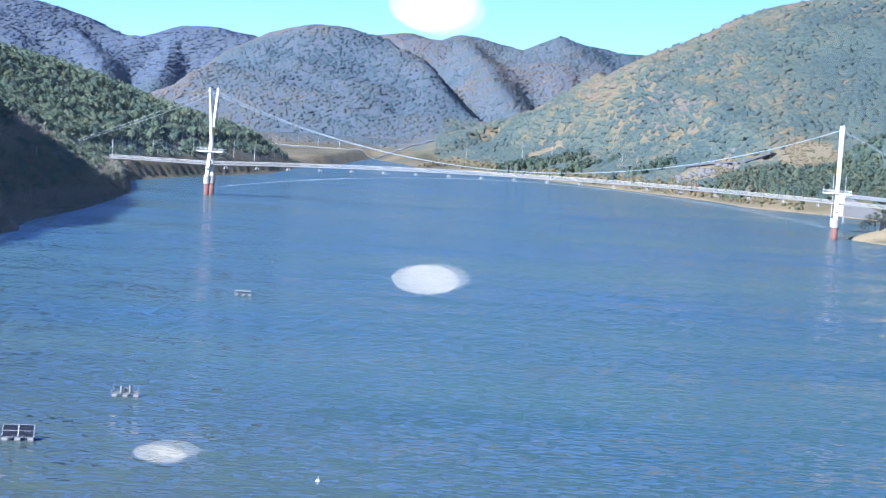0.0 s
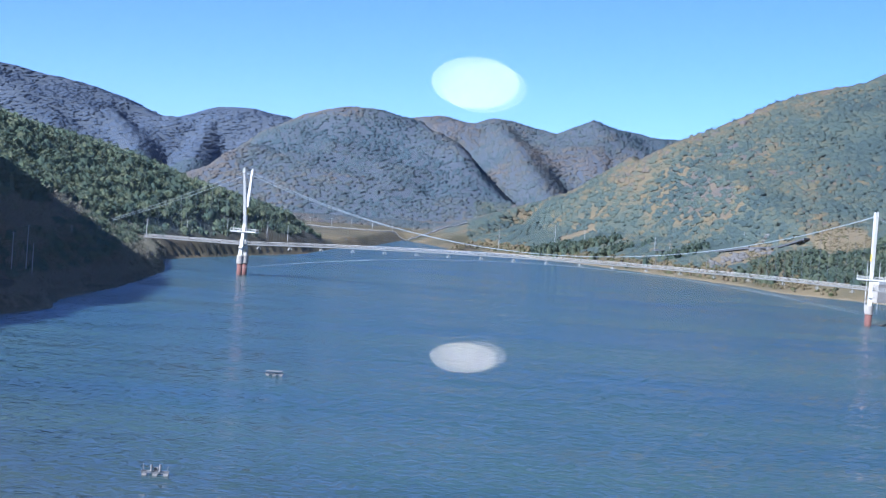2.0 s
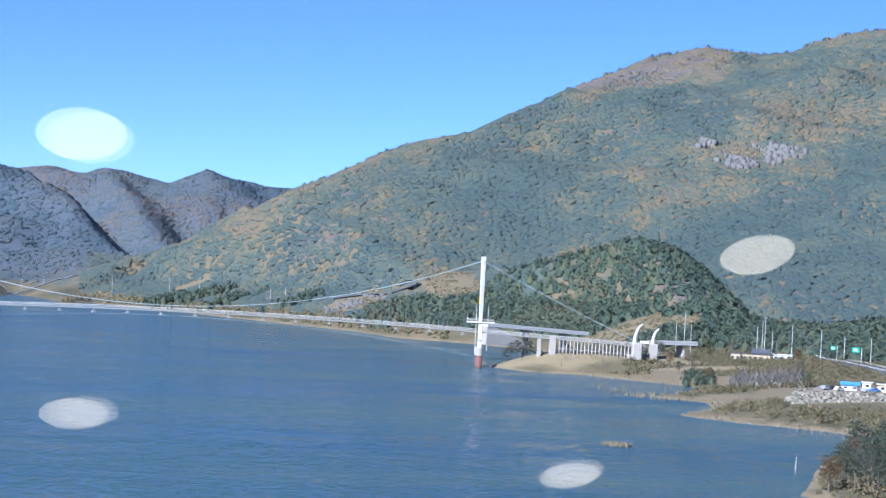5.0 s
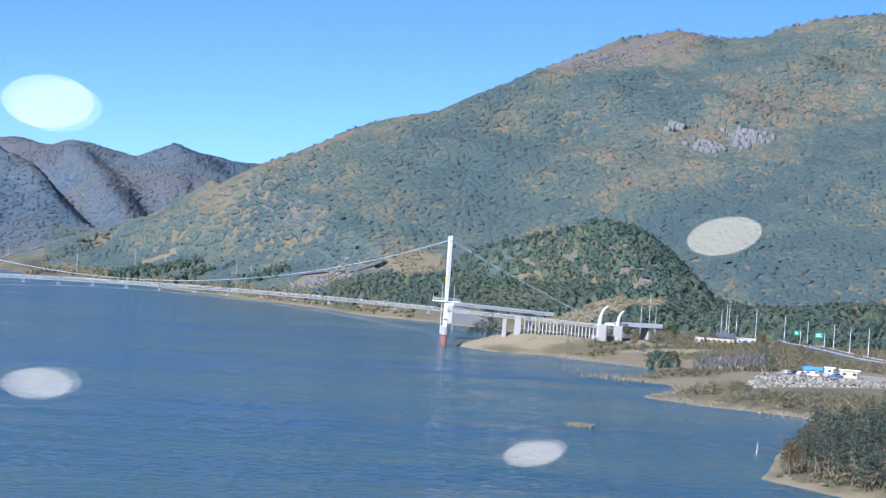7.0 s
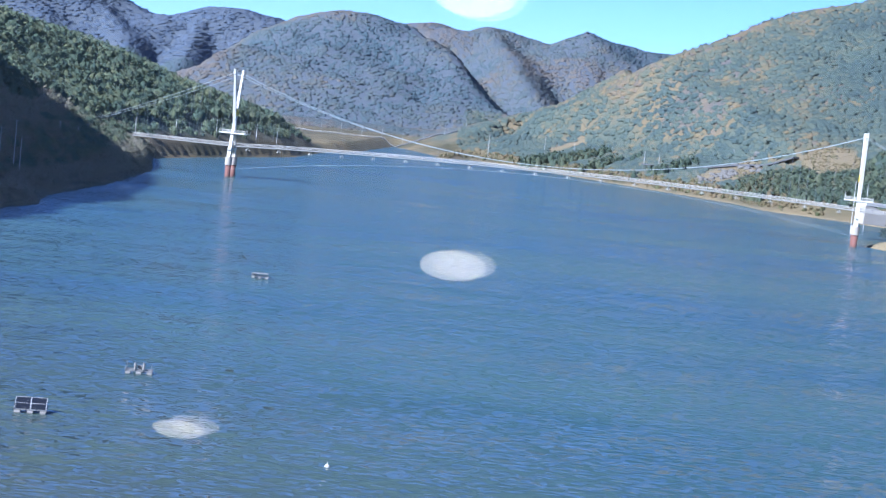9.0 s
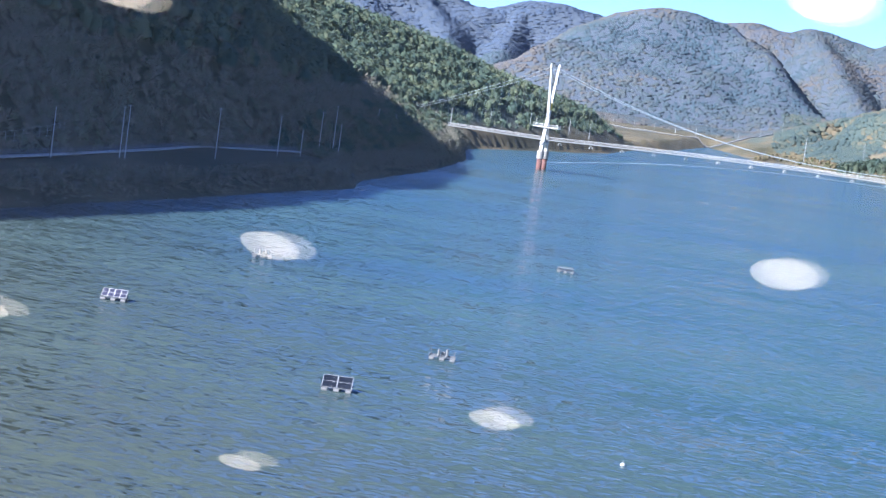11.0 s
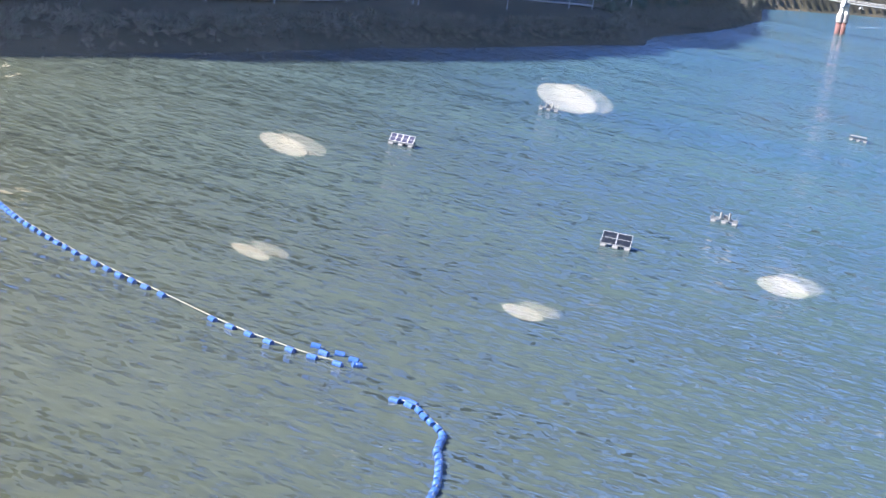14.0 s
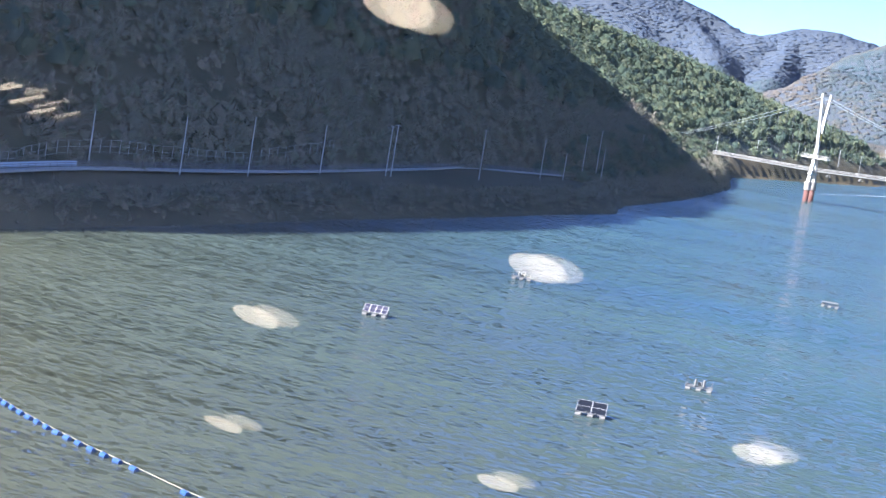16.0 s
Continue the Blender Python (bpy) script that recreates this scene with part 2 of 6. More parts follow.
# silty brown-green water by the near shore, clear and deep farther out
where = n.new("ShaderNodeSeparateXYZ"); l.new(geo.outputs["Position"], where.inputs[0])
silt = n.new("ShaderNodeMapRange"); silt.inputs[1].default_value, silt.inputs[2].default_value, silt.inputs[3].default_value, silt.inputs[4].default_value = 60.0, 300.0, 1.0, 0.0
l.new(joined("ADD", joined("ADD", where.outputs["Y"], joined("MULTIPLY", where.outputs["X"], 1.3)), joined("MULTIPLY", gust, 120.0)), silt.inputs[0])
body = n.new("ShaderNodeMix"); body.data_type = "RGBA"; body.inputs["B"].default_value = (0.064, 0.066, 0.038, 1)
l.new(silt.outputs[0], body.inputs["Factor"]); l.new(ramp.outputs[0], body.inputs["A"]); l.new(body.outputs["Result"], b.inputs["Base Color"])

# ground: soil, dry grass and fallen leaves, sandy by the water, bare earth in clearings, haze tint far off
GROUND = ramp_mat("ground_cover", [(0.3, (0.064, 0.062, 0.032)), (0.5, (0.112, 0.092, 0.048)), (0.7, (0.175, 0.132, 0.066))], patch=0.02, fine=0.4, island=0.0)
n, l = GROUND.node_tree.nodes, GROUND.node_tree.links
old = n["Principled BSDF"].inputs["Base Color"].links[0].from_socket
geo = n.new("ShaderNodeNewGeometry")
sep = n.new("ShaderNodeSeparateXYZ"); l.new(geo.outputs["Position"], sep.inputs[0])
nz = n.new("ShaderNodeTexNoise"); nz.inputs["Scale"].default_value, nz.inputs["Detail"].default_value = 0.15, 5
l.new(geo.outputs["Position"], nz.inputs["Vector"])
up = n.new("ShaderNodeMath"); up.operation = "MULTIPLY_ADD"; up.inputs[1].default_value = -4.5
l.new(nz.outputs["Fac"], up.inputs[0]); l.new(sep.outputs["Z"], up.inputs[2])
mr = n.new("ShaderNodeMapRange"); mr.inputs[1].default_value, mr.inputs[2].default_value, mr.inputs[3].default_value, mr.inputs[4].default_value = -2.2, -0.9, 1.0, 0.0
l.new(up.outputs[0], mr.inputs[0])
east = n.new("ShaderNodeMapRange"); east.inputs[1].default_value, east.inputs[2].default_value = -80.0, 60.0
l.new(sep.outputs["X"], east.inputs[0])
sandy = n.new("ShaderNodeMath"); sandy.operation = "MULTIPLY"
l.new(mr.outputs[0], sandy.inputs[0]); l.new(east.outputs[0], sandy.inputs[1])
soil, sand_, wood_ = (n.new("ShaderNodeAttribute") for _ in range(3))
soil.attribute_name, sand_.attribute_name, wood_.attribute_name = "soil", "sand", "wood"
# undergrowth of the woods, in the same patches as the crowns over it
patch_ = n.new("ShaderNodeTexNoise"); patch_.inputs["Scale"].default_value, patch_.inputs["Detail"].default_value, patch_.inputs["Distortion"].default_value = 0.007, 3, 0.4
l.new(geo.outputs["Position"], patch_.inputs["Vector"])
under = n.new("ShaderNodeValToRGB")
e = under.color_ramp.elements
while len(e) < len(WOODS):
    e.new(0.5)
for k, (p, c) in enumerate(WOODS):
    e[k].position, e[k].color = 0.25 + 0.5 * p, (*(0.85 * q for q in c), 1)
l.new(patch_.outputs["Fac"], under.inputs[0])
mx = n.new("ShaderNodeMix"); mx.data_type = "RGBA"
l.new(wood_.outputs["Fac"], mx.inputs["Factor"]); l.new(old, mx.inputs["A"]); l.new(under.outputs[0], mx.inputs["B"])
old = mx.outputs["Result"]
# blue grey haze painted over the colour of the distant ground
far_haze = n.new("ShaderNodeAttribute"); far_haze.attribute_name = "far_haze"
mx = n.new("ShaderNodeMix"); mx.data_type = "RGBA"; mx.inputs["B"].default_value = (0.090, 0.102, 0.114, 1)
l.new(far_haze.outputs["Fac"], mx.inputs["Factor"]); l.new(old, mx.inputs["A"])
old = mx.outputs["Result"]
for fac, lo, hi in ((sandy.outputs[0], (0.275, 0.210, 0.118), (0.175, 0.135, 0.072)), (soil.outputs["Fac"], (0.215, 0.160, 0.092), (0.145, 0.120, 0.062)), (sand_.outputs["Fac"], (0.285, 0.215, 0.120), (0.195, 0.160, 0.078))):
    tint = n.new("ShaderNodeMix"); tint.data_type = "RGBA"
    l.new(nz.outputs["Fac"], tint.inputs["Factor"]); tint.inputs["A"].default_value, tint.inputs["B"].default_value = (*lo, 1), (*hi, 1)
    mx = n.new("ShaderNodeMix"); mx.data_type = "RGBA"
    l.new(fac, mx.inputs["Factor"]); l.new(old, mx.inputs["A"]); l.new(tint.outputs["Result"], mx.inputs["B"])
    old = mx.outputs["Result"]
l.new(old, n["Principled BSDF"].inputs["Base Color"])

# ---------------------------------------------------------------- mesh helpers
def link(name, me, material, parent=None, label=""):
    if material is not None:
        me.materials.append(material)
    ob = new(name, me)
    if parent is not None:
        ob.parent = parent
    return tagged(ob, label)


def part(name, bm, material, parent=None, label="", smooth=False):
    me = bpy.data.meshes.new(name)
    bm.to_mesh(me)
    bm.free()
    if smooth:
        for p in me.polygons:
            p.use_smooth = True
    return link(name, me, material, parent, label)


def raw(name, v, f, material, parent=None, label=""):
    """A mesh from arrays of points and triangles or quads."""
    me = bpy.data.meshes.new(name)
    v, f = np.asarray(v, np.float32), np.asarray(f, np.int32)
    k = f.shape[1]
    me.vertices.add(len(v)); me.vertices.foreach_set("co", v.ravel())
    me.loops.add(f.size); me.loops.foreach_set("vertex_index", f.ravel())
    me.polygons.add(len(f)); me.polygons.foreach_set("loop_start", np.arange(len(f), dtype=np.int32) * k)
    me.update(calc_edges=True)
    return link(name, me, material, parent, label)


def box(bm, x0, x1, y0, y1, z0, z1, m=None, bevel=0.0):
    r = bmesh.ops.create_cube(bm, size=1, matrix=Matrix.Translation(((x0 + x1) / 2, (y0 + y1) / 2, (z0 + z1) / 2)) @ Matrix.Diagonal((x1 - x0, y1 - y0, z1 - z0, 1)))
    vs = r["verts"]
    if bevel:
        es = list({e for v in vs for e in v.link_edges})
        vs = list({v for f in bmesh.ops.bevel(bm, geom=es, offset=bevel, segments=1, affect="EDGES")["faces"] for v in f.verts} | set(v for v in vs if v.is_valid))
    if m is not None:
        bmesh.ops.transform(bm, matrix=m, verts=[v for v in vs if v.is_valid])
    return bm


def tube(bm, a, c, r0, r1=None, seg=8):
    """A tapered round bar from a to c."""
    a, c = Vector(a), Vector(c)
    q = (c - a).to_track_quat("Z", "Y").to_matrix().to_4x4()
    bmesh.ops.create_cone(bm, cap_ends=True, segments=seg, radius1=r0, radius2=r0 if r1 is None else r1, depth=(c - a).length,
                          matrix=Matrix.Translation((a + c) / 2) @ q)
    return bm


def chain(bm, pts, r, seg=6):
    for a, c in zip(pts, pts[1:]):
        tube(bm, a, c, r, r, seg)
    return bm


def empty(name, x=0, y=0, z=0, rz=0, label="", category="", group=""):
    ob = new(name)
    ob.empty_display_size = 0.2
    ob.matrix_basis = pose(x, y, z, 0, 0, rz)
    return tagged(ob, label, category, group)


def polar(az, d):
    return d * math.sin(radians(az)), d * math.cos(radians(az))

# ---------------------------------------------------------------- the lie of the land
# LEFT runs south of y = 60 only to carry the unseen shading hill
LEFT = [(-225, -150), (-192, 60), (-168, 200), (-165, 237), (-161, 266), (-157, 302), (-154, 352), (-146, 406), (-139, 483), (-133, 520), (-142, 562), (-141, 647),
        (-145, 720), (-151, 790), (-156, 828), (-178, 941), (-169, 1013), (-153, 1092), (-128, 1209), (-124, 1380), (-122, 1440), (-104, 1560), (-100, 1700),
        (-90, 2000), (-900, 2200), (-900, -150)]
RIGHT = [(-33, 1600), (0, 1700), (60, 1560), (120, 1400), (192, 1204), (203, 1121), (245, 1080), (292, 960), (260, 850), (212, 818), (190, 790), (200, 757), (226, 752),
         (238, 722), (247, 709), (258, 683), (236, 645), (211, 614), (226, 592), (214, 556), (191, 526), (203, 504), (216, 491), (226, 478), (234, 452), (206, 428), (174, 377), (155, 343),
         (144, 322), (150, 300), (168, 270), (190, 200), (230, 60), (4900, 60), (4900, 4950), (-20, 4950), (-30, 1780)]
FAR = [(-60, 1830), (-38, 1720), (-10, 1800), (600, 2000), (4000, 2300), (4900, 5200), (-4900, 5200), (-4900, 1500), (-700, 1700), (-90, 1950)]
SOUTH = [(-4900, 45), (-230, 60), (-60, 50), (60, 50), (240, 60), (4900, 45), (4900, -4900), (-4900, -4900)]


def ridge(*p):
    """Crest points from (bearing, distance, height)."""
    return [(*polar(a, d), h) for a, d, h in p]


RIDGES = [  # crest, fall of the flank, roundness
    # western crest; points past bearing -38 are unseen, added to shade the bank
    (ridge((-5.5, 1470, 6), (-6.3, 1420, 20), (-8.4, 1390, 33), (-10.2, 1340, 43.2), (-12.1, 1240, 57.7), (-14.0, 1160, 66.7), (-16.9, 1030, 77.5), (-19, 950, 86.6), (-22, 830, 118), (-28, 690, 167), (-38, 600, 215), (-52, 470, 240), (-70, 385, 262), (-86, 375, 250)), 0.57, 55),
    (ridge((-2.6, 1800, 8), (-0.9, 1850, 20), (1.5, 1920, 49), (3.0, 1960, 65), (4.3, 2000, 88), (5.6, 2040, 122), (6.8, 2080, 146), (8.0, 2110, 165), (9.5, 2140, 197), (10.6, 2165, 216), (12.4, 2200, 234), (13.7, 2230, 264), (14.8, 2260, 286), (15.6, 2290, 308), (17.1, 2330, 338), (18.4, 2360, 368), (20.3, 2400, 390), (21.8, 2430, 385), (23.1, 2450, 393), (24.0, 2460, 412), (25.3, 2480, 430), (26.2, 2500, 437), (32, 2500, 455), (45, 2500, 470)), 0.33, 60),
    (ridge((9.1, 1230, 6), (10.2, 1190, 17), (11.3, 1180, 24), (12.4, 1170, 38), (13.2, 1160, 57), (14.3, 1150, 68), (15.8, 1150, 73), (17.8, 1150, 74), (18.8, 1150, 71), (19.6, 1145, 67), (20.5, 1130, 55), (21.3, 1105, 39), (22.2, 1060, 24), (23.5, 1020, 20), (25.0, 1000, 23), (26.5, 990, 28), (34, 1000, 36)), 0.48, 25),
    (ridge((-12.5, 3000, 20), (-9.5, 3000, 72), (-8.6, 3000, 110), (-7.7, 3000, 150), (-6.4, 3000, 184), (-4.9, 3000, 208), (-3.9, 3000, 209), (-2.4, 3000, 194), (-1.0, 2850, 150), (0.3, 2700, 86), (1.1, 2600, 52), (2.0, 2450, 15)), 0.36, 40),
    (ridge((14.0, 806, 4), (15.0, 808, 8), (17.0, 816, 9.5), (19.5, 832, 10)), 0.32, 4),
    (ridge((-4.9, 3000, 205), (-5.6, 2750, 110), (-6.0, 2500, 30)), 0.70, 22),
    (ridge((-3.9, 3000, 208), (-3.2, 2700, 110), (-3.0, 2450, 25)), 0.70, 22),
    (ridge((-2.3, 3700, 232), (-1.6, 3700, 245), (-0.6, 3700, 226), (0.1, 3600, 242), (0.9, 3600, 236), (2.3, 3600, 214), (3.5, 3600, 252), (4.5, 3650, 236), (6.3, 3700, 226), (7.6, 3700, 240), (11, 3700, 240)), 0.40, 30),
    (ridge((0.1, 3600, 240), (0.9, 3300, 180), (2.0, 3000, 90), (3.0, 2800, 25)), 0.72, 20),
    (ridge((0.9, 3600, 234), (2.2, 3400, 160), (3.4, 3150, 75), (4.5, 2900, 30)), 0.72, 20),
    (ridge((3.5, 3600, 250), (4.2, 3400, 180), (5.2, 3150, 100), (6.4, 2900, 40)), 0.72, 20),
    (ridge((4.5, 3650, 232), (6.0, 3450, 160), (7.5, 3200, 100)), 0.72, 20),
    (ridge((-34, 4600, 420), (-22, 4600, 390), (-16.2, 4600, 340), (-14.7, 4600, 322), (-13.4, 4600, 300), (-11.7, 4600, 252), (-10.6, 4600, 232), (-9.3, 4500, 266), (-8.1, 4500, 270), (-6.6, 4500, 250), (-4, 4500, 225)), 0.40, 50),
    (ridge((-13.4, 4600, 298), (-12.0, 4100, 160), (-11.5, 3700, 70)), 0.70, 22),
    (ridge((-9.3, 4500, 264), (-9.8, 4100, 150), (-10.3, 3700, 60)), 0.70, 22),
]
GRID = np.random.RandomState(3).rand(256, 256)


def lattice(x, y):
    ix, iy = np.floor(x).astype(int), np.floor(y).astype(int)
    fx, fy = x - ix, y - iy
    fx, fy = fx * fx * (3 - 2 * fx), fy * fy * (3 - 2 * fy)
    g = lambda a, c: GRID[a & 255, c & 255]
    return (g(ix, iy) * (1 - fx) + g(ix + 1, iy) * fx) * (1 - fy) + (g(ix, iy + 1) * (1 - fx) + g(ix + 1, iy + 1) * fx) * fy


def fbm(x, y, octaves=4):
    s, a = 0, 0.5
    for k in range(octaves):
        s = s + a * (lattice(x * 2 ** k + 17 * k, y * 2 ** k + 31 * k) - 0.5)
        a *= 0.5
    return s


def shore(px, py, poly):
    """Metres inland (positive) or out in the water (negative) of a stretch of land."""
    best, inside = np.full(px.shape, 1e18), np.zeros(px.shape, bool)
    for (ax, ay), (cx, cy) in zip(poly, poly[1:] + poly[:1]):
        dx, dy = cx - ax, cy - ay
        t = np.clip(((px - ax) * dx + (py - ay) * dy) / (dx * dx + dy * dy), 0, 1)
        best = np.minimum(best, (px - ax - t * dx) ** 2 + (py - ay - t * dy) ** 2)
        if dy:
            inside ^= ((ay > py) != (cy > py)) & (px < dx * (py - ay) / dy + ax)
    return np.where(inside, 1, -1) * np.sqrt(best)


def height(px, py):
    """Height of the ground over the lake."""
    px, py = np.asarray(px, float), np.asarray(py, float)
    h = np.full(px.shape, -8.0)
    wob = fbm(px * 0.03, py * 0.03, 3) * 14
    s_l, s_r, s_f, s_s = (shore(px, py, p) for p in (LEFT, RIGHT, FAR, SOUTH))
    crest, below = np.full(px.shape, -1e9), np.zeros(px.shape)
    bearing = np.degrees(np.arctan2(px, py))
    sky_line = np.full(px.shape, 1e9)
    for pts, fall, soft_ in RIDGES:
        lid = 1e9
        if len(pts) > 4:              # a main crest: nothing on a bearing stands above it
            at_ = [math.degrees(math.atan2(p[0], p[1])) for p in pts]
            lid = np.interp(bearing, *zip(*sorted((a, p[2]) for a, p in zip(at_, pts))))
            away = np.interp(bearing, *zip(*sorted((a, math.hypot(p[0], p[1])) for a, p in zip(at_, pts))))
            lid = lid - np.maximum(lid - EYE, 0) * np.clip(1 - np.hypot(px, py) / away, 0, 1)
            if pts is RIDGES[1][0]:       # the eastern mountain keeps its crest line
                sky_line = np.where((bearing > 5) & (bearing < 40) & (np.hypot(px, py) < away + 150), lid, 1e9)
        for (ax, ay, az), (cx, cy, cz) in zip(pts, pts[1:]):
            dx, dy = cx - ax, cy - ay
            t = np.clip(((px - ax) * dx + (py - ay) * dy) / (dx * dx + dy * dy), 0, 1)
            d = np.hypot(px - ax - t * dx, py - ay - t * dy)
            drop = fall * (np.sqrt(d * d + soft_ * soft_) - soft_)
            top = np.minimum(az + t * (cz - az) - drop, lid)
            below = np.where(top > crest, drop, below)
            crest = np.maximum(crest, top)
    far = np.clip((np.hypot(px, py) - 700) / 1500, 0, 1)
    crest = crest + np.clip(crest, 0, 120) / 120 * (fbm(px * 0.006, py * 0.006, 5) * (14 + 60 * far)) * np.clip(below / 35, 0.06, 1) + fbm(px * 0.05, py * 0.05, 2) * 3
    crest = np.minimum(crest, sky_line)
    for s, steep, plain in ((s_l + wob * 0.25, 0.95, 6.2), (s_r + wob * 0.2, 0.20, 6.0), (s_f, 0.10, 8.0), (s_s, 0.5, 12.0)):
        bank = np.where(s > 0, plain * (1 - np.exp(-np.maximum(s, 0) * steep / plain)) + np.clip(s - 25, 0, 300) * 0.032, s * 0.25)
        bench = 6.0 + 24.0 * np.clip((760 - py) / 200, 0, 1) + 16.0 * np.exp(-((py - 490) / 70) ** 2) if steep > 0.9 else 0.0     # the level strip of the west bank
        rise = 0.95 - 0.42 * np.clip((py - 570) / 160, 0, 1) if steep > 0.9 else max(steep, 0.35)      # steep by the walkway, gentler round the cape
        hill = np.minimum(np.maximum(crest, bank), np.where(s < bench, bank, np.maximum(s - bench, 0) * rise + np.maximum(s - 80, 0) * (rise - 0.42 if steep > 0.9 else 1.0) + (7.0 if steep > 0.9 else 0.5)))
        h = np.maximum(h, np.where(s > 0, np.maximum(bank, hill), bank))
    return np.maximum(h, -8.0)


SANDS = [(245, 790, 34, 24), (222, 780, 40, 20), (262, 796, 44, 24), (287, 748, 26, 9)]
CLEARINGS = [(275, 1262, 22, 60), (325, 985, 40, 24), (318, 1040, 14, 8), (345, 1010, 18, 7), (203, 1325, 26, 34), (478, 975, 46, 26), (92, 1647, 18, 18), (262, 690, 16, 45), (290, 602, 36, 26), (232, 590, 18, 16)]


def bare_soil(px, py, where=SANDS + CLEARINGS):
    """How bare the ground is, from 0 to 1, in the clearings, fields and cuttings."""
    s = np.zeros(np.shape(px))
    for cx, cy, rx, ry in where:
        q = np.sqrt(((px - cx) / rx) ** 2 + ((py - cy) / ry) ** 2) + fbm(px * 0.05, py * 0.05, 3) * 0.9
        s = np.maximum(s, np.clip((1.15 - q) * 4, 0, 1))
    return s


LAND = {}


def lay(xy):
    """Height and slope of the ground sheet as it was laid."""
    az, r = np.degrees(np.arctan2(xy[:, 0], xy[:, 1])), np.hypot(xy[:, 0], xy[:, 1])
    A, D, Z = LAND["az"], LAND["d"], LAND["z"]
    i = np.clip(np.searchsorted(A, az) - 1, 0, len(A) - 2)
    j = np.clip(np.searchsorted(D, r) - 1, 0, len(D) - 2)
    u, v = (az - A[i]) / (A[i + 1] - A[i]), (r - D[j]) / (D[j + 1] - D[j])
    z = (Z[i, j] * (1 - u) + Z[i + 1, j] * u) * (1 - v) + (Z[i, j + 1] * (1 - u) + Z[i + 1, j + 1] * u) * v
    out = ((Z[i, j + 1] - Z[i, j]) * (1 - u) + (Z[i + 1, j + 1] - Z[i + 1, j]) * u) / (D[j + 1] - D[j])
    turn = ((Z[i + 1, j] - Z[i, j]) * (1 - v) + (Z[i + 1, j + 1] - Z[i, j + 1]) * v) / (np.radians(A[i + 1] - A[i]) * r)
    sa, ca = xy[:, 0] / r, xy[:, 1] / r
    return z, out * sa + turn * ca, out * ca - turn * sa


def land_mesh():
    az = np.concatenate([np.arange(-180, -50, 4.0), np.arange(-50, 42, 0.24), np.arange(42, 180, 4.0)])
    d = np.concatenate([[0.0], np.geomspace(25, 200, 12), np.linspace(205, 800, 130), np.linspace(808, 1350, 100), np.geomspace(1362, 2600, 100), np.geomspace(2640, 4950, 40)])
    A, D = np.meshgrid(np.radians(az), d, indexing="ij")
    X, Y = D * np.sin(A), D * np.cos(A)
    Z = height(X.ravel(), Y.ravel())
    v = np.stack([X.ravel(), Y.ravel(), Z], 1)
    na, nd = A.shape
    i, j = np.meshgrid(np.arange(na), np.arange(nd - 1), indexing="ij")
    i2 = (i + 1) % na
    f = np.stack([i * nd + j, i * nd + j + 1, i2 * nd + j + 1, i2 * nd + j], -1).reshape(-1, 4)
    LAND.update(az=az, d=d, z=Z.reshape(na, nd))
    ob = raw("ground", v, f[:, ::-1], GROUND)
    soils, sands = bare_soil(v[:, 0], v[:, 1], CLEARINGS), bare_soil(v[:, 0], v[:, 1], SANDS)
    woods = np.clip((v[:, 2] - 11) / 4, 0, 1) * np.clip((v[:, 1] - 880) / 100, 0, 1)
    # the last mask is 1 on distant ground, which takes the haze tint
    for key, value in (("soil", soils), ("sand", sands), ("wood", woods), ("far_haze", (np.hypot(v[:, 0], v[:, 1]) > np.where(v[:, 0] < 90, 2330, 2620)).astype(float))):
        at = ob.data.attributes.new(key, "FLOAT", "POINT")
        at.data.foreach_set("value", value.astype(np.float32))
    for p in ob.data.polygons:
        p.use_smooth = True
    return tagged(ob, "brown grassy ground rising from the lake shore into wooded hills", "ground", kind="structure")


land_mesh()
bm = bmesh.new()
bmesh.ops.create_grid(bm, x_segments=1, y_segments=1, size=5000)
tagged(part("water", bm, WATER), "wind-rippled blue green reservoir water", "water", kind="structure")

# ---------------------------------------------------------------- the observation room
def glass(name, coat):
    """Clear pane: what is seen through it stays straight, a coat on the inner face mirrors the room."""
    m = bpy.data.materials.new(name)
    m.use_nodes = True
    nn_, ll_ = m.node_tree.nodes, m.node_tree.links
    clear, shine, mixed = nn_.new("ShaderNodeBsdfTransparent"), nn_.new("ShaderNodeBsdfGlossy"), nn_.new("ShaderNodeMixShader")
    shine.inputs["Roughness"].default_value = 0.0
    mixed.inputs[0].default_value = coat
    ll_.new(clear.outputs[0], mixed.inputs[1]); ll_.new(shine.outputs[0], mixed.inputs[2])
    ll_.new(mixed.outputs[0], nn_["Material Output"].inputs["Surface"])
    return m


CLEAR = glass("clear_glass", 0.0)
FLOOR_Z, CEIL_Z = EYE - 1.6, EYE + 1.385
ROOM = dict(mat=mat("room_paint", (0.66, 0.66, 0.64), 0.9, var=0.1, scale=2), floor=mat("room_floor", (0.50, 0.51, 0.52), 0.7, var=0.2, scale=6),
            ceil=mat("room_ceiling", (0.72, 0.72, 0.70), 0.9, var=0.08, scale=3), frame=mat("window_bar", (0.20, 0.20, 0.20), 0.5, var=0.1, scale=5))


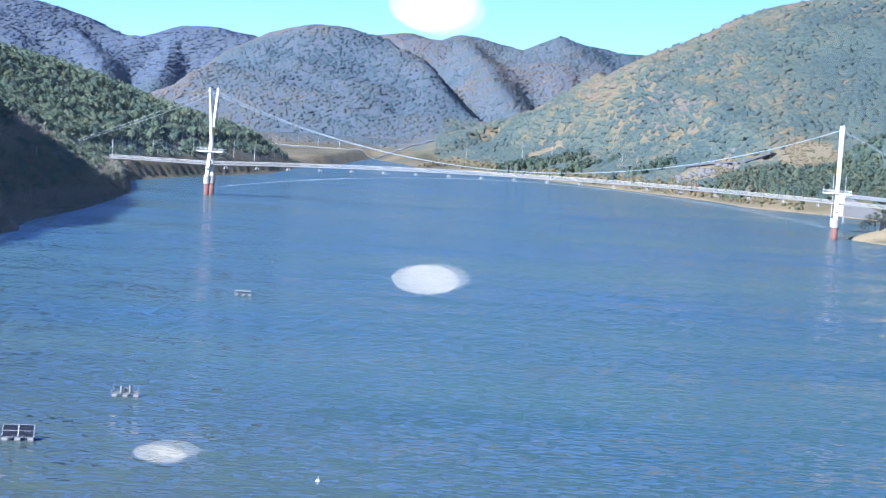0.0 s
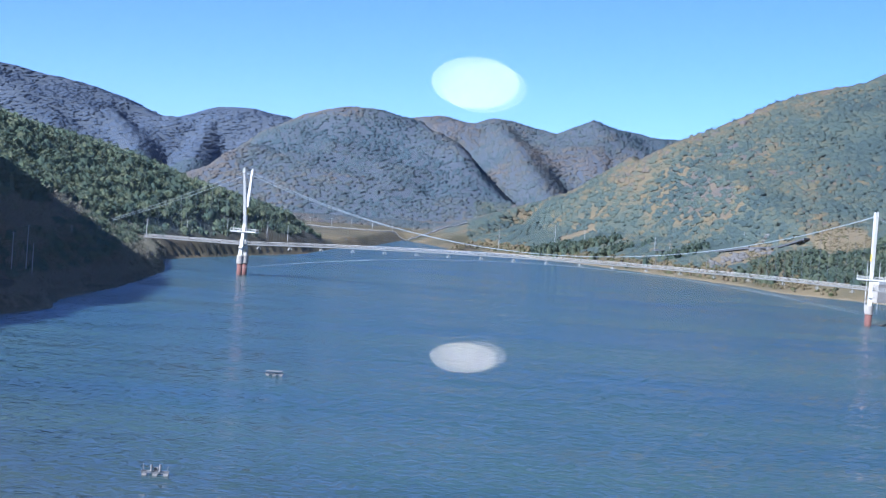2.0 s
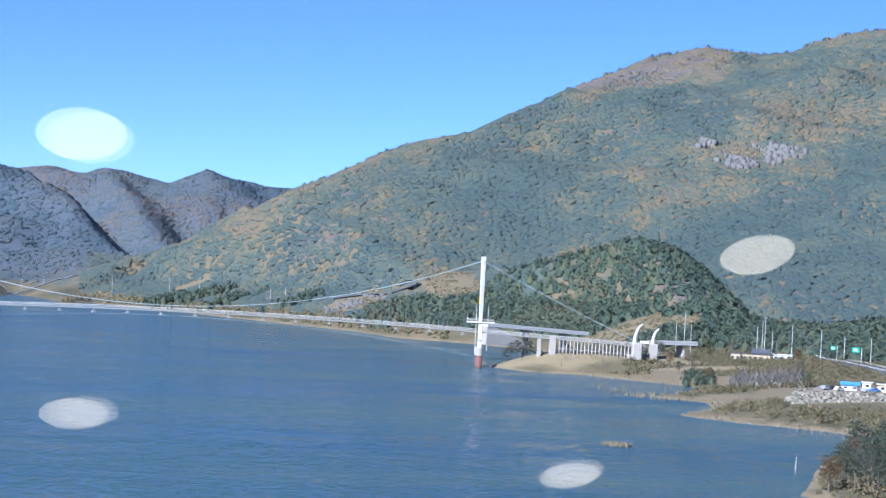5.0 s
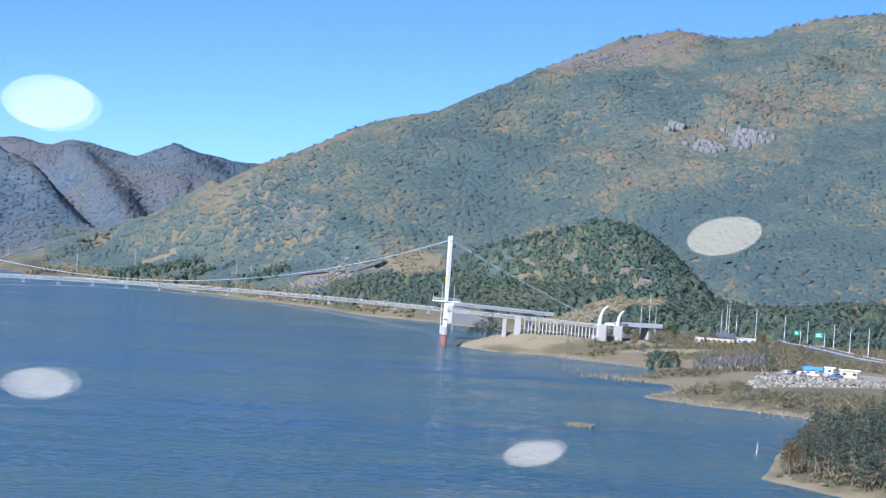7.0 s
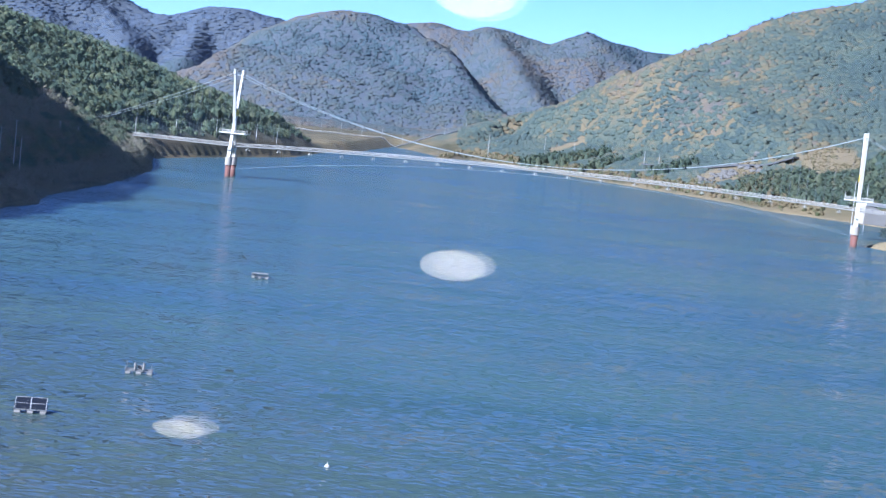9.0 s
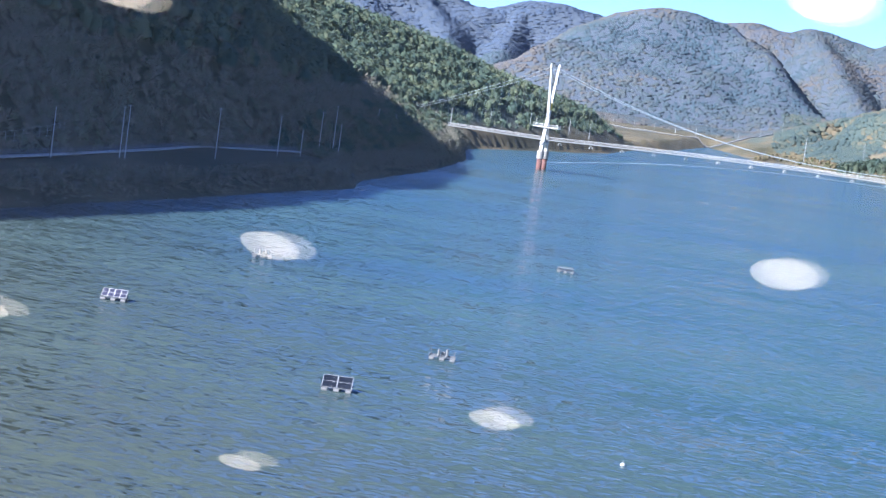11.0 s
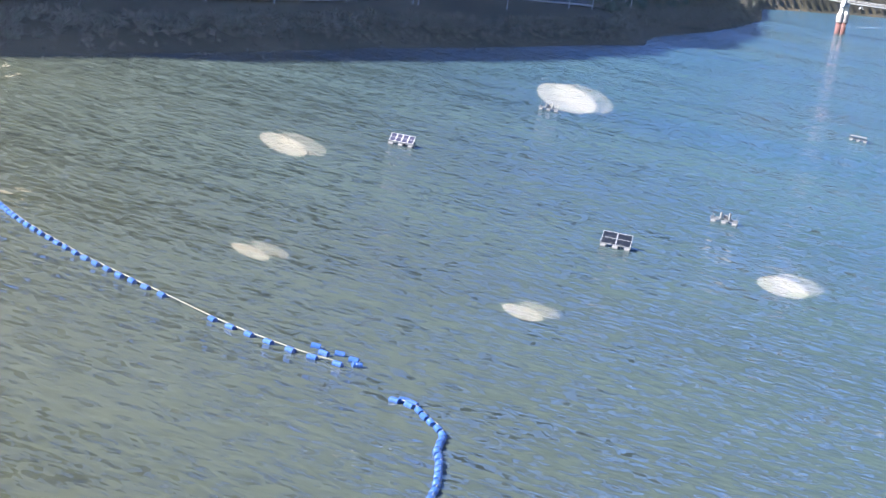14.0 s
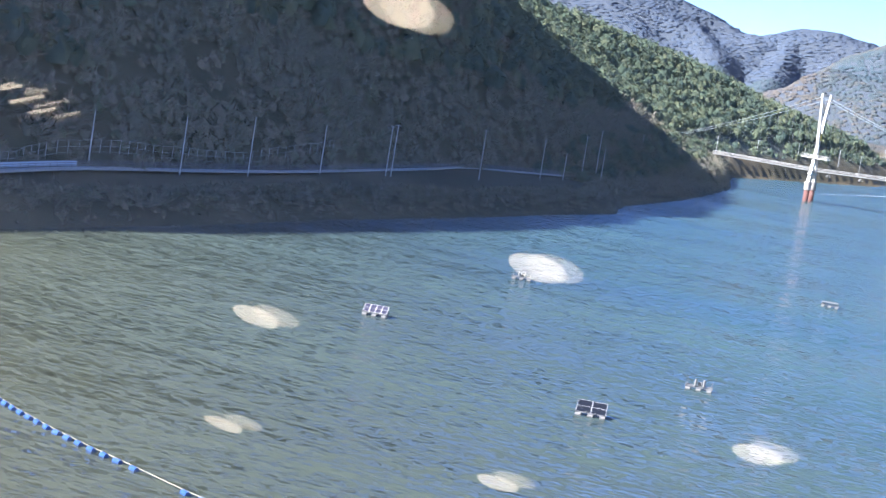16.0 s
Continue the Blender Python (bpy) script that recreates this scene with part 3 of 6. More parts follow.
def pane(name, nx, ny, nz, c, coat, label):
    """A pane in the plane n . p = -c from the eye, leaning outwards at its top."""
    z0, z1 = FLOOR_Z - EYE + 0.03, CEIL_Z - EYE - 0.03
    at = lambda x, z, off: Vector((x, (c + off + nx * x + nz * z) / -ny, EYE + z))
    bm = bmesh.new()
    inner = [bm.verts.new(at(x, z, 0.0)) for x, z in ((-6.8, z0), (6.8, z0), (6.8, z1), (-6.8, z1))]
    outer = [bm.verts.new(at(x, z, 0.006)) for x, z in ((-6.8, z0), (6.8, z0), (6.8, z1), (-6.8, z1))]
    bm.faces.new(inner)
    bm.faces.new(outer[::-1])
    for k in range(4):
        bm.faces.new((inner[k], outer[k], outer[(k + 1) % 4], inner[(k + 1) % 4]))
    ob = part(name, bm, glass(name + "_coat", coat))
    ob.data.materials.append(CLEAR)
    for k, p in enumerate(ob.data.polygons):
        p.material_index = 0 if k == 0 else 1
    ob.visible_shadow = False
    return tagged(ob, label, "window", kind="structure")


pane("window_1", 0.04038, -0.96064, 0.27484, 0.6066, 0.110, "clear slanted inner window pane mirroring ceiling lamps")
pane("window_2", 0.03630, -0.96151, 0.27236, 0.6352, 0.072, "clear slanted outer window pane mirroring ceiling lamps")


def room():
    def slab(name, x0, x1, y0, y1, z0, z1, m, label, cat):
        tagged(part(name, box(bmesh.new(), x0, x1, y0, y1, z0, z1), m), label, cat, kind="structure")
    slab("floor", -7, 7, -10, -0.15, FLOOR_Z - 0.2, FLOOR_Z, ROOM["floor"], "pale grey floor of the observation room", "floor")
    slab("ceiling", -7, 7, -10, 1.35, CEIL_Z, CEIL_Z + 0.25, ROOM["ceil"], "grey painted ceiling with round downlights", "ceiling")
    slab("wall_south", -7, 7, -10.2, -10, FLOOR_Z, CEIL_Z, ROOM["mat"], "plain grey back wall", "wall")
    # west side: low sill wall, header and bars round an open run of windows that lets the sun in
    slab("wall_west", -7.2, -7, -10.2, 1.3, FLOOR_Z - 0.2, FLOOR_Z + 0.5, ROOM["mat"], "low grey wall under the side windows", "wall")
    slab("wall_west_header", -7.2, -7, -10.2, 1.3, CEIL_Z - 0.25, CEIL_Z + 0.25, ROOM["mat"], "grey wall strip over the side windows", "wall")
    for k in range(7):
        slab("trim", -7.16, -7.04, -10.2 + k * 1.9, -10.05 + k * 1.9, FLOOR_Z + 0.5, CEIL_Z - 0.25, ROOM["frame"], "dark upright window bar", "window bar")
    slab("wall_east", 7, 7.2, -10.2, 1.3, FLOOR_Z - 0.2, CEIL_Z + 0.25, ROOM["mat"], "plain grey side wall", "wall")
    slab("wall_base", -7, 7, -10, -0.3, 6, FLOOR_Z - 0.2, CONC, "plain concrete tower wall below the room", "wall")
    glow = bpy.data.materials.new("lamp_diffuser")
    glow.use_nodes = True
    e = glow.node_tree.nodes["Principled BSDF"]
    e.inputs["Emission Color"].default_value, e.inputs["Emission Strength"].default_value = (1.0, 0.76, 0.46, 1), 1.5
    first = None
    for x, y in ((0.168, -1.157), (0.257, -2.195), (1.496, -2.399), (1.518, -1.345), (-0.960, -2.520), (-1.924, -3.289), (-2.361, -4.444), (-1.280, -4.311), (-0.392, -3.440), (-1.143, -1.470)):
        if first is None:
            first = empty("downlight", x, y, CEIL_Z, 0, "round white recessed downlight, switched on", "ceiling lamp", "downlights")
            bm = bmesh.new()
            bmesh.ops.create_cone(bm, cap_ends=True, segments=48, radius1=0.075, radius2=0.075, depth=0.006, matrix=Matrix.Translation((0, 0, -0.004)))
            part("diffuser", bm, glow, first, "glowing warm white diffuser")
            bm = bmesh.new()
            a = bmesh.ops.create_circle(bm, segments=48, radius=0.076, matrix=Matrix.Translation((0, 0, -0.008)))["verts"]
            r = bmesh.ops.extrude_edge_only(bm, edges=bm.edges[:])
            vs = [g for g in r["geom"] if isinstance(g, bmesh.types.BMVert)]
            for v in vs:
                v.co.x *= 1.12; v.co.y *= 1.12; v.co.z = -0.001
            part("trim_ring", bm, ROOM["ceil"], first)
        else:
            copy_thing(first, pose(x, y, CEIL_Z))
    for x, y, turn in ((-3.45, -4.57, 20), (-2.99, -3.27, 35), (-2.26, -2.19, 30)):
        t = copy_thing(first, pose(x, y, CEIL_Z))
        tagged(t, "round downlight partly hidden behind dark louvre bars", "ceiling lamp", "louvred downlights")
        for k in (-1, 0, 1):
            part("louvre_bar", box(bmesh.new(), -0.12, 0.12, k * 0.052 - 0.011, k * 0.052 + 0.011, -0.035, -0.02, pose(0, 0, 0, 0, 0, turn)), ROOM["frame"], t)
    t = copy_thing(first, pose(-2.79, -7.81, CEIL_Z))
    t.scale = (0.28, 0.28, 1)
    tagged(t, "tiny round spotlight set in the ceiling", "ceiling lamp")


room()

# ---------------------------------------------------------------- woods
RNG = np.random.RandomState(11)


def blob(kind, k):
    """One small crown: rough triangles about a unit tree (height 1)."""
    r = np.random.RandomState(100 + k)
    if kind == "lump":            # far crown
        n_ring, levels = 4, [(0.05, 0.42), (0.55, 0.46)]
    else:
        n_ring, levels = 5, [(0.02, 0.30), (0.38, 0.50), (0.74, 0.32)]
    v = []
    for z, w in levels:
        for a in range(n_ring):
            t = 2 * math.pi * (a + 0.5 * r.rand()) / n_ring
            q = w * (0.65 + 0.7 * r.rand())
            v.append((q * math.cos(t), q * math.sin(t), z + 0.18 * (r.rand() - 0.5)))
    v.append((0.1 * (r.rand() - 0.5), 0.1 * (r.rand() - 0.5), 0.92 + 0.12 * r.rand()))
    f = []
    for j in range(len(levels) - 1):
        for a in range(n_ring):
            p, q = j * n_ring + a, j * n_ring + (a + 1) % n_ring
            f += [(p, q, q + n_ring), (p, q + n_ring, p + n_ring)]
    top = (len(levels) - 1) * n_ring
    f += [(top + a, top + (a + 1) % n_ring, len(v) - 1) for a in range(n_ring)]
    return np.array(v), np.array(f)


def tufted(kind, k):
    """A nearer crown of many separate leaf tufts on a trunk."""
    r = np.random.RandomState(300 + k)
    v, f = [], []
    def tri(p, size, flat):
        o = len(v)
        u = r.randn(3); u[2] *= flat; u /= np.linalg.norm(u) + 1e-9
        w = r.randn(3); w[2] *= flat; w /= np.linalg.norm(w) + 1e-9
        for q in (p + u * size, p + w * size, p - (u + w) * size * 0.6, p + (u - w) * size * 0.5):
            v.append(q)
        f.extend([(o, o + 1, o + 2), (o, o + 3, o + 1)])
    def stick(p, q, w0, w1):
        o = len(v)
        d = np.array(q, float) - np.array(p, float)
        a = np.cross(d, [0.3, 0.5, 0.1]); a /= np.linalg.norm(a) + 1e-9
        c = np.cross(d, a); c /= np.linalg.norm(c) + 1e-9
        for base, w in ((np.array(p), w0), (np.array(q), w1)):
            for s in range(3):
                t = 2.1 * s
                v.append(base + w * (a * math.cos(t) + c * math.sin(t)))
        for s in range(3):
            e = (s + 1) % 3
            f.extend([(o + s, o + e, o + 3 + e), (o + s, o + 3 + e, o + 3 + s)])
    if kind == "pine":
        stick((0, 0, 0), (0.03, 0, 0.9), 0.018, 0.006)
        for c in range(8):
            z = 0.36 + 0.6 * (c / 8) ** 0.9
            w = 0.30 * (1.05 - (z - 0.3) * 0.95)
            t = r.rand() * 6.28
            q = np.array((w * math.cos(t), w * math.sin(t), z))
            for _ in range(5):
                tri(q + r.randn(3) * np.array((0.10, 0.10, 0.035)), 0.095, 0.5)
    elif kind == "leafy":
        stick((0, 0, 0), (0.02, 0.01, 0.6), 0.02, 0.01)
        for c in range(24):
            d = r.randn(3); d /= np.linalg.norm(d)
            tri(np.array((0, 0, 0.58)) + d * np.array((0.34, 0.34, 0.38)) * (0.5 + 0.5 * r.rand()), 0.13, 1.0)
    else:                         # bare twigs
        stick((0, 0, 0), (0.02, 0.0, 0.45), 0.016, 0.010)
        for c in range(8):
            t, up = r.rand() * 6.28, 0.35 + 0.35 * r.rand()
            z = 0.12 + 0.35 * r.rand()
            p = np.array((0.02 * r.randn(), 0.02 * r.randn(), z))
            q = p + np.array((0.30 * math.cos(t), 0.30 * math.sin(t), up)) * (0.7 + 0.5 * r.rand())
            stick(p, q, 0.010, 0.003)
            for _ in range(2):
                s = p + (q - p) * (0.3 + 0.6 * r.rand())
                stick(s, s + np.array((0.16 * r.randn(), 0.16 * r.randn(), 0.18 * r.rand())), 0.006, 0.002)
    return np.array(v), np.array(f)


def forest(name, protos, xy, tall, material, label, wide=0.9, sink=0.08, lie=0.0, tone=None):
    """One object that holds the crowns of a whole wood."""
    if not len(xy):
        return None
    z, gx, gy = lay(xy)
    vs, fs, ns, ts, off = [], [], [], [], 0
    up_ = np.stack([-gx, -gy, np.ones(len(xy))], 1)
    up_ *= lie / np.linalg.norm(up_, axis=1)[:, None]
    pick = RNG.randint(0, len(protos), len(xy))
    for k, (pv, pf) in enumerate(protos):
        m = pick == k
        c = int(m.sum())
        if not c:
            continue
        a, t = RNG.rand(c) * 6.283, tall[m]
        w = t * wide * (0.8 + 0.4 * RNG.rand(c))
        ca, sa = np.cos(a), np.sin(a)
        x = (pv[None, :, 0] * ca[:, None] - pv[None, :, 1] * sa[:, None]) * w[:, None] + xy[m, 0][:, None]
        y = (pv[None, :, 0] * sa[:, None] + pv[None, :, 1] * ca[:, None]) * w[:, None] + xy[m, 1][:, None]
        zz = (pv[None, :, 2] - sink) * t[:, None] + z[m][:, None]
        vs.append(np.stack([x, y, zz], -1).reshape(-1, 3))
        fs.append((pf[None] + off + (np.arange(c) * len(pv))[:, None, None]).reshape(-1, 3))
        off += c * len(pv)
        if lie:
            ns.append(np.repeat(up_[m], len(pv), 0))
        if tone is not None:
            ts.append(np.repeat(tone[m], len(pv)))
    ob = raw(name, np.concatenate(vs), np.concatenate(fs), material)
    if lie:
        ob.data.attributes.new("lie", "FLOAT_VECTOR", "POINT").data.foreach_set("vector", np.concatenate(ns).astype(np.float32).ravel())
    if tone is not None:
        ob.data.attributes.new("tone", "FLOAT", "POINT").data.foreach_set("value", np.concatenate(ts).astype(np.float32))
    return tagged(ob, label, "woods", kind="stuff")


def scatter(az0, az1, d0, d1, gap):
    """Random places over a sector of the land, about gap metres apart."""
    area = radians(az1 - az0) * (d1 * d1 - d0 * d0) / 2
    c = int(area / gap ** 2)
    d, a = np.sqrt(d0 * d0 + (d1 * d1 - d0 * d0) * RNG.rand(c)), np.radians(az0 + (az1 - az0) * RNG.rand(c))
    return np.stack([d * np.sin(a), d * np.cos(a)], 1)


def inland(xy, poly):
    return shore(xy[:, 0], xy[:, 1], poly)


def shaggy(k, core, tufts, size, flat):
    """A crown with a lumpy heart and ragged tufts standing out of it."""
    r = np.random.RandomState(500 + k)
    v, f = blob(core, 40 + k)
    v = v * np.array((0.82, 0.82, 0.9))
    v, f = list(v), list(map(tuple, f))
    for _ in range(tufts):
        d = r.randn(3); d[2] = abs(d[2]) * 0.9 - 0.2; d /= np.linalg.norm(d)
        p = np.array((0, 0, 0.45)) + d * np.array((0.46, 0.46, 0.50)) * (0.75 + 0.4 * r.rand())
        u, w = r.randn(3), r.randn(3)
        u[2] *= flat; w[2] *= flat
        u, w = u / np.linalg.norm(u) * size, w / np.linalg.norm(w) * size
        o = len(v)
        v += [p + u, p + w, p - (u + w) * 0.6, p + (u - w) * 0.5]
        f += [(o, o + 1, o + 2), (o, o + 3, o + 1)]
    return np.array(v), np.array(f)


def fuzzy(k):
    """A leafless bush: a small dense heart in a haze of fine twig tufts."""
    v, f = shaggy(k, "lump", 0, 0.1, 1.0)
    v = v * np.array((0.62, 0.62, 0.62))
    r = np.random.RandomState(700 + k)
    v, f = list(v), list(map(tuple, f))
    for _ in range(24):
        d = r.randn(3); d[2] = abs(d[2]); d /= np.linalg.norm(d)
        p = d * np.array((0.40, 0.40, 0.72)) * (0.55 + 0.5 * r.rand()) + np.array((0, 0, 0.12))
        u = d * 0.16 + r.randn(3) * 0.05
        w = r.randn(3); w = w / np.linalg.norm(w) * 0.055
        o = len(v)
        v += [p - u * 0.6 - w, p - u * 0.6 + w, p + u + w * 0.4, p + u - w * 0.4]
        f += [(o, o + 1, o + 2), (o, o + 2, o + 3)]
    return np.array(v), np.array(f)


FUZZY = [fuzzy(k) for k in range(6)]
SHAGGY = [shaggy(k, "lump", 13, 0.17, 0.7) for k in range(6)]
RAGGED = [shaggy(k + 20, "lump", 3, 0.26, 0.8) for k in range(6)]
LUMPS = [blob("lump", k) for k in range(12)]
PINES, LEAFY, TWIGS = [tufted("pine", k) for k in range(5)], [tufted("leafy", k) for k in range(4)], [tufted("bare", k) for k in range(5)]


def facing(xy):
    """Whether the slope looks out over the lake."""
    return lay(xy)[2] > -0.17


def autumn(xy):
    """How far the leaves have turned, 0 to 1: pines low down, ochre belts, bare brown crests."""
    x, y = xy[:, 0], xy[:, 1]
    az, h = np.degrees(np.arctan2(x, y)), lay(xy)[0]
    t = 0.31 + 0.8 * fbm(az * 0.55, h * 0.010 + 5, 3) + 0.9 * fbm(x * 0.022, y * 0.022, 3)
    belt = lambda v, lo, hi, w: np.clip((v - lo) / w, 0, 1) * np.clip((hi - v) / w, 0, 1)
    t += 0.34 * belt(az, 17.3, 22.5, 0.8) * belt(h, 95, 230, 40)
    t += 0.20 * belt(az, 21.0, 30.0, 1.5) * np.clip((h - 150) / 90, 0, 1)
    t += 0.48 * belt(az, 15.6, 21.5, 0.7) * np.clip((h - 262 - 4 * (az - 16)) / 25, 0, 1)
    t += 0.30 * belt(az, 2.0, 13.5, 1.5) * np.clip((h - np.interp(az, (2, 6, 9.5, 13.5), (30, 85, 140, 200))) / 30, 0, 1)
    t -= 0.16 * belt(az, 11.5, 17.4, 1.0) * belt(h, 70, 270, 30)
    t -= 0.24 * np.clip((az - 19) / 1.5, 0, 1) * np.clip((1550 - np.hypot(x, y)) / 300, 0, 1)
    t = np.minimum(t, np.where((h > 250) & (az > 15), 1.0, 0.70))
    return np.clip(t + 0.10 * RNG.randn(len(x)), 0, 1)


far_xy = scatter(-19, 12, 2000, 4950, 7.6)
fz = lay(far_xy)[0]
far_xy = far_xy[(fz > 12) & facing(far_xy)]
fd = np.hypot(far_xy[:, 0], far_xy[:, 1])
# crowns beyond 3950 m get the colour with the strongest painted haze
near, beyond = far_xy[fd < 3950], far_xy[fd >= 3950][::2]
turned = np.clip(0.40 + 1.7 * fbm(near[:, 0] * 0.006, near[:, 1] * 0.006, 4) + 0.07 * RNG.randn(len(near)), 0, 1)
forest("far_woods", LUMPS, near, 3.0 + 2.2 * RNG.rand(len(near)), FARWOOD_HAZED, "brown and green woods on distant hills, mildly blued for haze", wide=2.1, sink=0.35, lie=0.78, tone=turned)
forest("farthest_woods", LUMPS, beyond, 3.5 + 2.0 * RNG.rand(len(beyond)), HAZEWOOD, "woods on the farthest ridge, tinted pale blue grey for haze", wide=3.8, sink=0.5, lie=0.84)
def hill_edge(xy):
    """Distance at which the low eastern hill gives way to the mountain behind it."""
    return np.interp(np.degrees(np.arctan2(xy[:, 0], xy[:, 1])), (9.0, 9.2, 20.4, 22.0), (1080, 1290, 1290, 1075))


mtn = scatter(-3.5, 29, 900, 2560, 3.85)
mz = lay(mtn)[0]
mtn = mtn[(inland(mtn, RIGHT) > 14) & (mz > 9) & (np.hypot(mtn[:, 0], mtn[:, 1]) > hill_edge(mtn)) & facing(mtn) & (bare_soil(mtn[:, 0], mtn[:, 1]) < 0.4)]
forest("mountain_woods", LUMPS, mtn, 2.4 + 2.8 * RNG.rand(len(mtn)) ** 1.5, MIXED, "mixed green and autumn brown woods on the mountain", wide=1.75, sink=0.3, lie=0.7, tone=autumn(mtn))
top_az = 6.0 + 22.0 * RNG.rand(420)
top_d = np.interp(top_az, (6, 12.4, 18.4, 24, 28), (2055, 2200, 2360, 2460, 2500)) + 14 * RNG.randn(420)
sky_xy = np.stack([top_d * np.sin(np.radians(top_az)), top_d * np.cos(np.radians(top_az))], 1)
forest("skyline_trees", RAGGED + TWIGS, sky_xy, 5.0 + 5.0 * RNG.rand(420), MIXED, "thin trees along the mountain crest", wide=0.8, sink=0.05, lie=0.3, tone=np.clip(0.45 + 0.3 * RNG.randn(420), 0, 1))
rh = scatter(9, 29, 880, 1295, 3.9)
rz_ = lay(rh)[0]
rh = rh[(np.hypot(rh[:, 0], rh[:, 1]) < hill_edge(rh) + 5) & (inland(rh, RIGHT) > 14) & (rz_ > 9) & (bare_soil(rh[:, 0], rh[:, 1]) < 0.4)]
forest("hill_pines", SHAGGY, rh, 4.5 + 4 * RNG.rand(len(rh)), PINE, "dense dark green pine wood on the low hill", wide=1.2, sink=0.15, lie=0.5)
lf = scatter(-40, -5, 250, 1450, 5.9)
ls = inland(lf, LEFT)
lz = lay(lf)[0]
dip = 18 * np.exp(-((lf[:, 1] - 490) / 70) ** 2)
keep = (ls > 34 + dip) & (ls < 215) & (lf[:, 1] < 1450)
shady = fbm(lf[:, 0] * 0.02, lf[:, 1] * 0.02) * 60
dark = keep & ((lz + shady > 34) | (lf[:, 1] > 850))
forest("left_pines", SHAGGY, lf[dark], 6.0 + 4.0 * RNG.rand(int(dark.sum())), LIFTEDPINE, "pine wood on the western hill, partly in shade", wide=1.05, sink=0.1, lie=0.5)
low = keep & ~dark
slope_xy = scatter(-42, -12, 240, 720, 3.3)
ss = inland(slope_xy, LEFT)
slope_xy = slope_xy[(ss > 27 + 18 * np.exp(-((slope_xy[:, 1] - 490) / 70) ** 2)) & (ss < 95)]
forest("slope_scrub", FUZZY, slope_xy, 2.5 + 3.0 * RNG.rand(len(slope_xy)), BARE, "leafless thicket above the lakeside walkway", wide=1.25, sink=0.2, lie=0.45)
forest("left_scrub", FUZZY, lf[low], 4.0 + 3.5 * RNG.rand(int(low.sum())), BARE, "leafless scrub on the shaded bank", wide=1.25, sink=0.2, lie=0.45)
lb = scatter(-38, -8, 215, 980, 2.1)
lbs = inland(lb, LEFT)
lb = lb[(lbs > 0.6) & (lbs < np.where(lb[:, 1] < 560, 11.5, 40)) & (lb[:, 1] < 960)]
lbs = inland(lb, LEFT)
forest("bank_brush", FUZZY + TWIGS[:1], lb, (1.5 + 1.7 * RNG.rand(len(lb))) * np.clip(lbs / 4, 0.5, 1.3), BARE, "tangled leafless brush along the water", wide=1.35, sink=0.25, lie=0.35)
hid = lf[(ls > 15) & (ls <= 36) & (lf[:, 1] > 560)]
forest("cape_brush", SHAGGY + PINES[:2], hid, 3.0 + 3.5 * RNG.rand(len(hid)), LIFTEDPINE, "green shrubs and pines on the cape", wide=1.2, sink=0.2, lie=0.4)
rb = scatter(13, 29, 300, 1000, 2.9)
rs = inland(rb, RIGHT)
rb = rb[(rs > np.where(rb[:, 1] < 470, 3.0, 8.0)) & ~((rb[:, 0] > 0.43 * rb[:, 1]) & (np.hypot(rb[:, 0], rb[:, 1]) > 572) & (np.hypot(rb[:, 0], rb[:, 1]) < 655)) & ((fbm(rb[:, 0] * 0.025, rb[:, 1] * 0.025) > -0.17) | (rb[:, 1] < 560)) & ((bare_soil(rb[:, 0], rb[:, 1]) < 0.4) | ((RNG.rand(len(rb)) < 0.25) & (rb[:, 1] > 850)))]
forest("shore_scrub", FUZZY + LEAFY[:2], rb, 1.5 + 2.8 * RNG.rand(len(rb)) ** 1.6, SCRUB, "brown scrub on the low shore", wide=1.25, sink=0.2, lie=0.4)
rp = scatter(13.5, 30, 640, 1020, 8)
rp = rp[(inland(rp, RIGHT) > 24) & (fbm(rp[:, 0] * 0.03 + 9, rp[:, 1] * 0.03) > 0.05) & (bare_soil(rp[:, 0], rp[:, 1]) < 0.3) & (rp[:, 0] < 0.37 * rp[:, 1])]
forest("shore_pines", SHAGGY + PINES, rp, 3 + 4 * RNG.rand(len(rp)), PINE, "dark pines and green shrubs behind the shore", wide=1.1)

md = scatter(9, 28.5, 880, 1400, 2.1)
md = md[(bare_soil(md[:, 0], md[:, 1], CLEARINGS) >= 0.4) & (fbm(md[:, 0] * 0.06, md[:, 1] * 0.06) > -0.12)]
forest("meadow_scrub", RAGGED, md, 0.5 + 1.2 * RNG.rand(len(md)) ** 2, SCRUB, "low brown scrub and grass on the open slopes", wide=1.9, sink=0.3)
gv = scatter(21.7, 24.1, 690, 745, 3.0)
forest("bare_grove", FUZZY + TWIGS, gv, 4.5 + 3.0 * RNG.rand(len(gv)), GREYTWIG, "grove of leafless grey trees on the shore flat", wide=0.75, sink=0.08)
ev = scatter(20.1, 21.1, 735, 765, 2.2)
forest("evergreen_thicket", SHAGGY + LEAFY, ev, 3.0 + 2.2 * RNG.rand(len(ev)), PINE, "dense dark evergreen bushes behind the shore", wide=0.95, sink=0.15)
hg = scatter(13.3, 19.5, 735, 840, 1.5)
hg = hg[(bare_soil(hg[:, 0], hg[:, 1], SANDS) > 0.3) & (inland(hg, RIGHT) > 3) & (fbm(hg[:, 0] * 0.08, hg[:, 1] * 0.08) > -0.02)]
forest("headland_grass", RAGGED, hg, 0.25 + 0.5 * RNG.rand(len(hg)), REED, "short dry grass on the sandy headland", wide=2.2, sink=0.3)
fs = scatter(-2.5, 12, 1060, 1720, 4.6)
fsz = lay(fs)[0]
fs = fs[(inland(fs, RIGHT) > 3) & (fsz < 11) & (fsz > 0.4)]
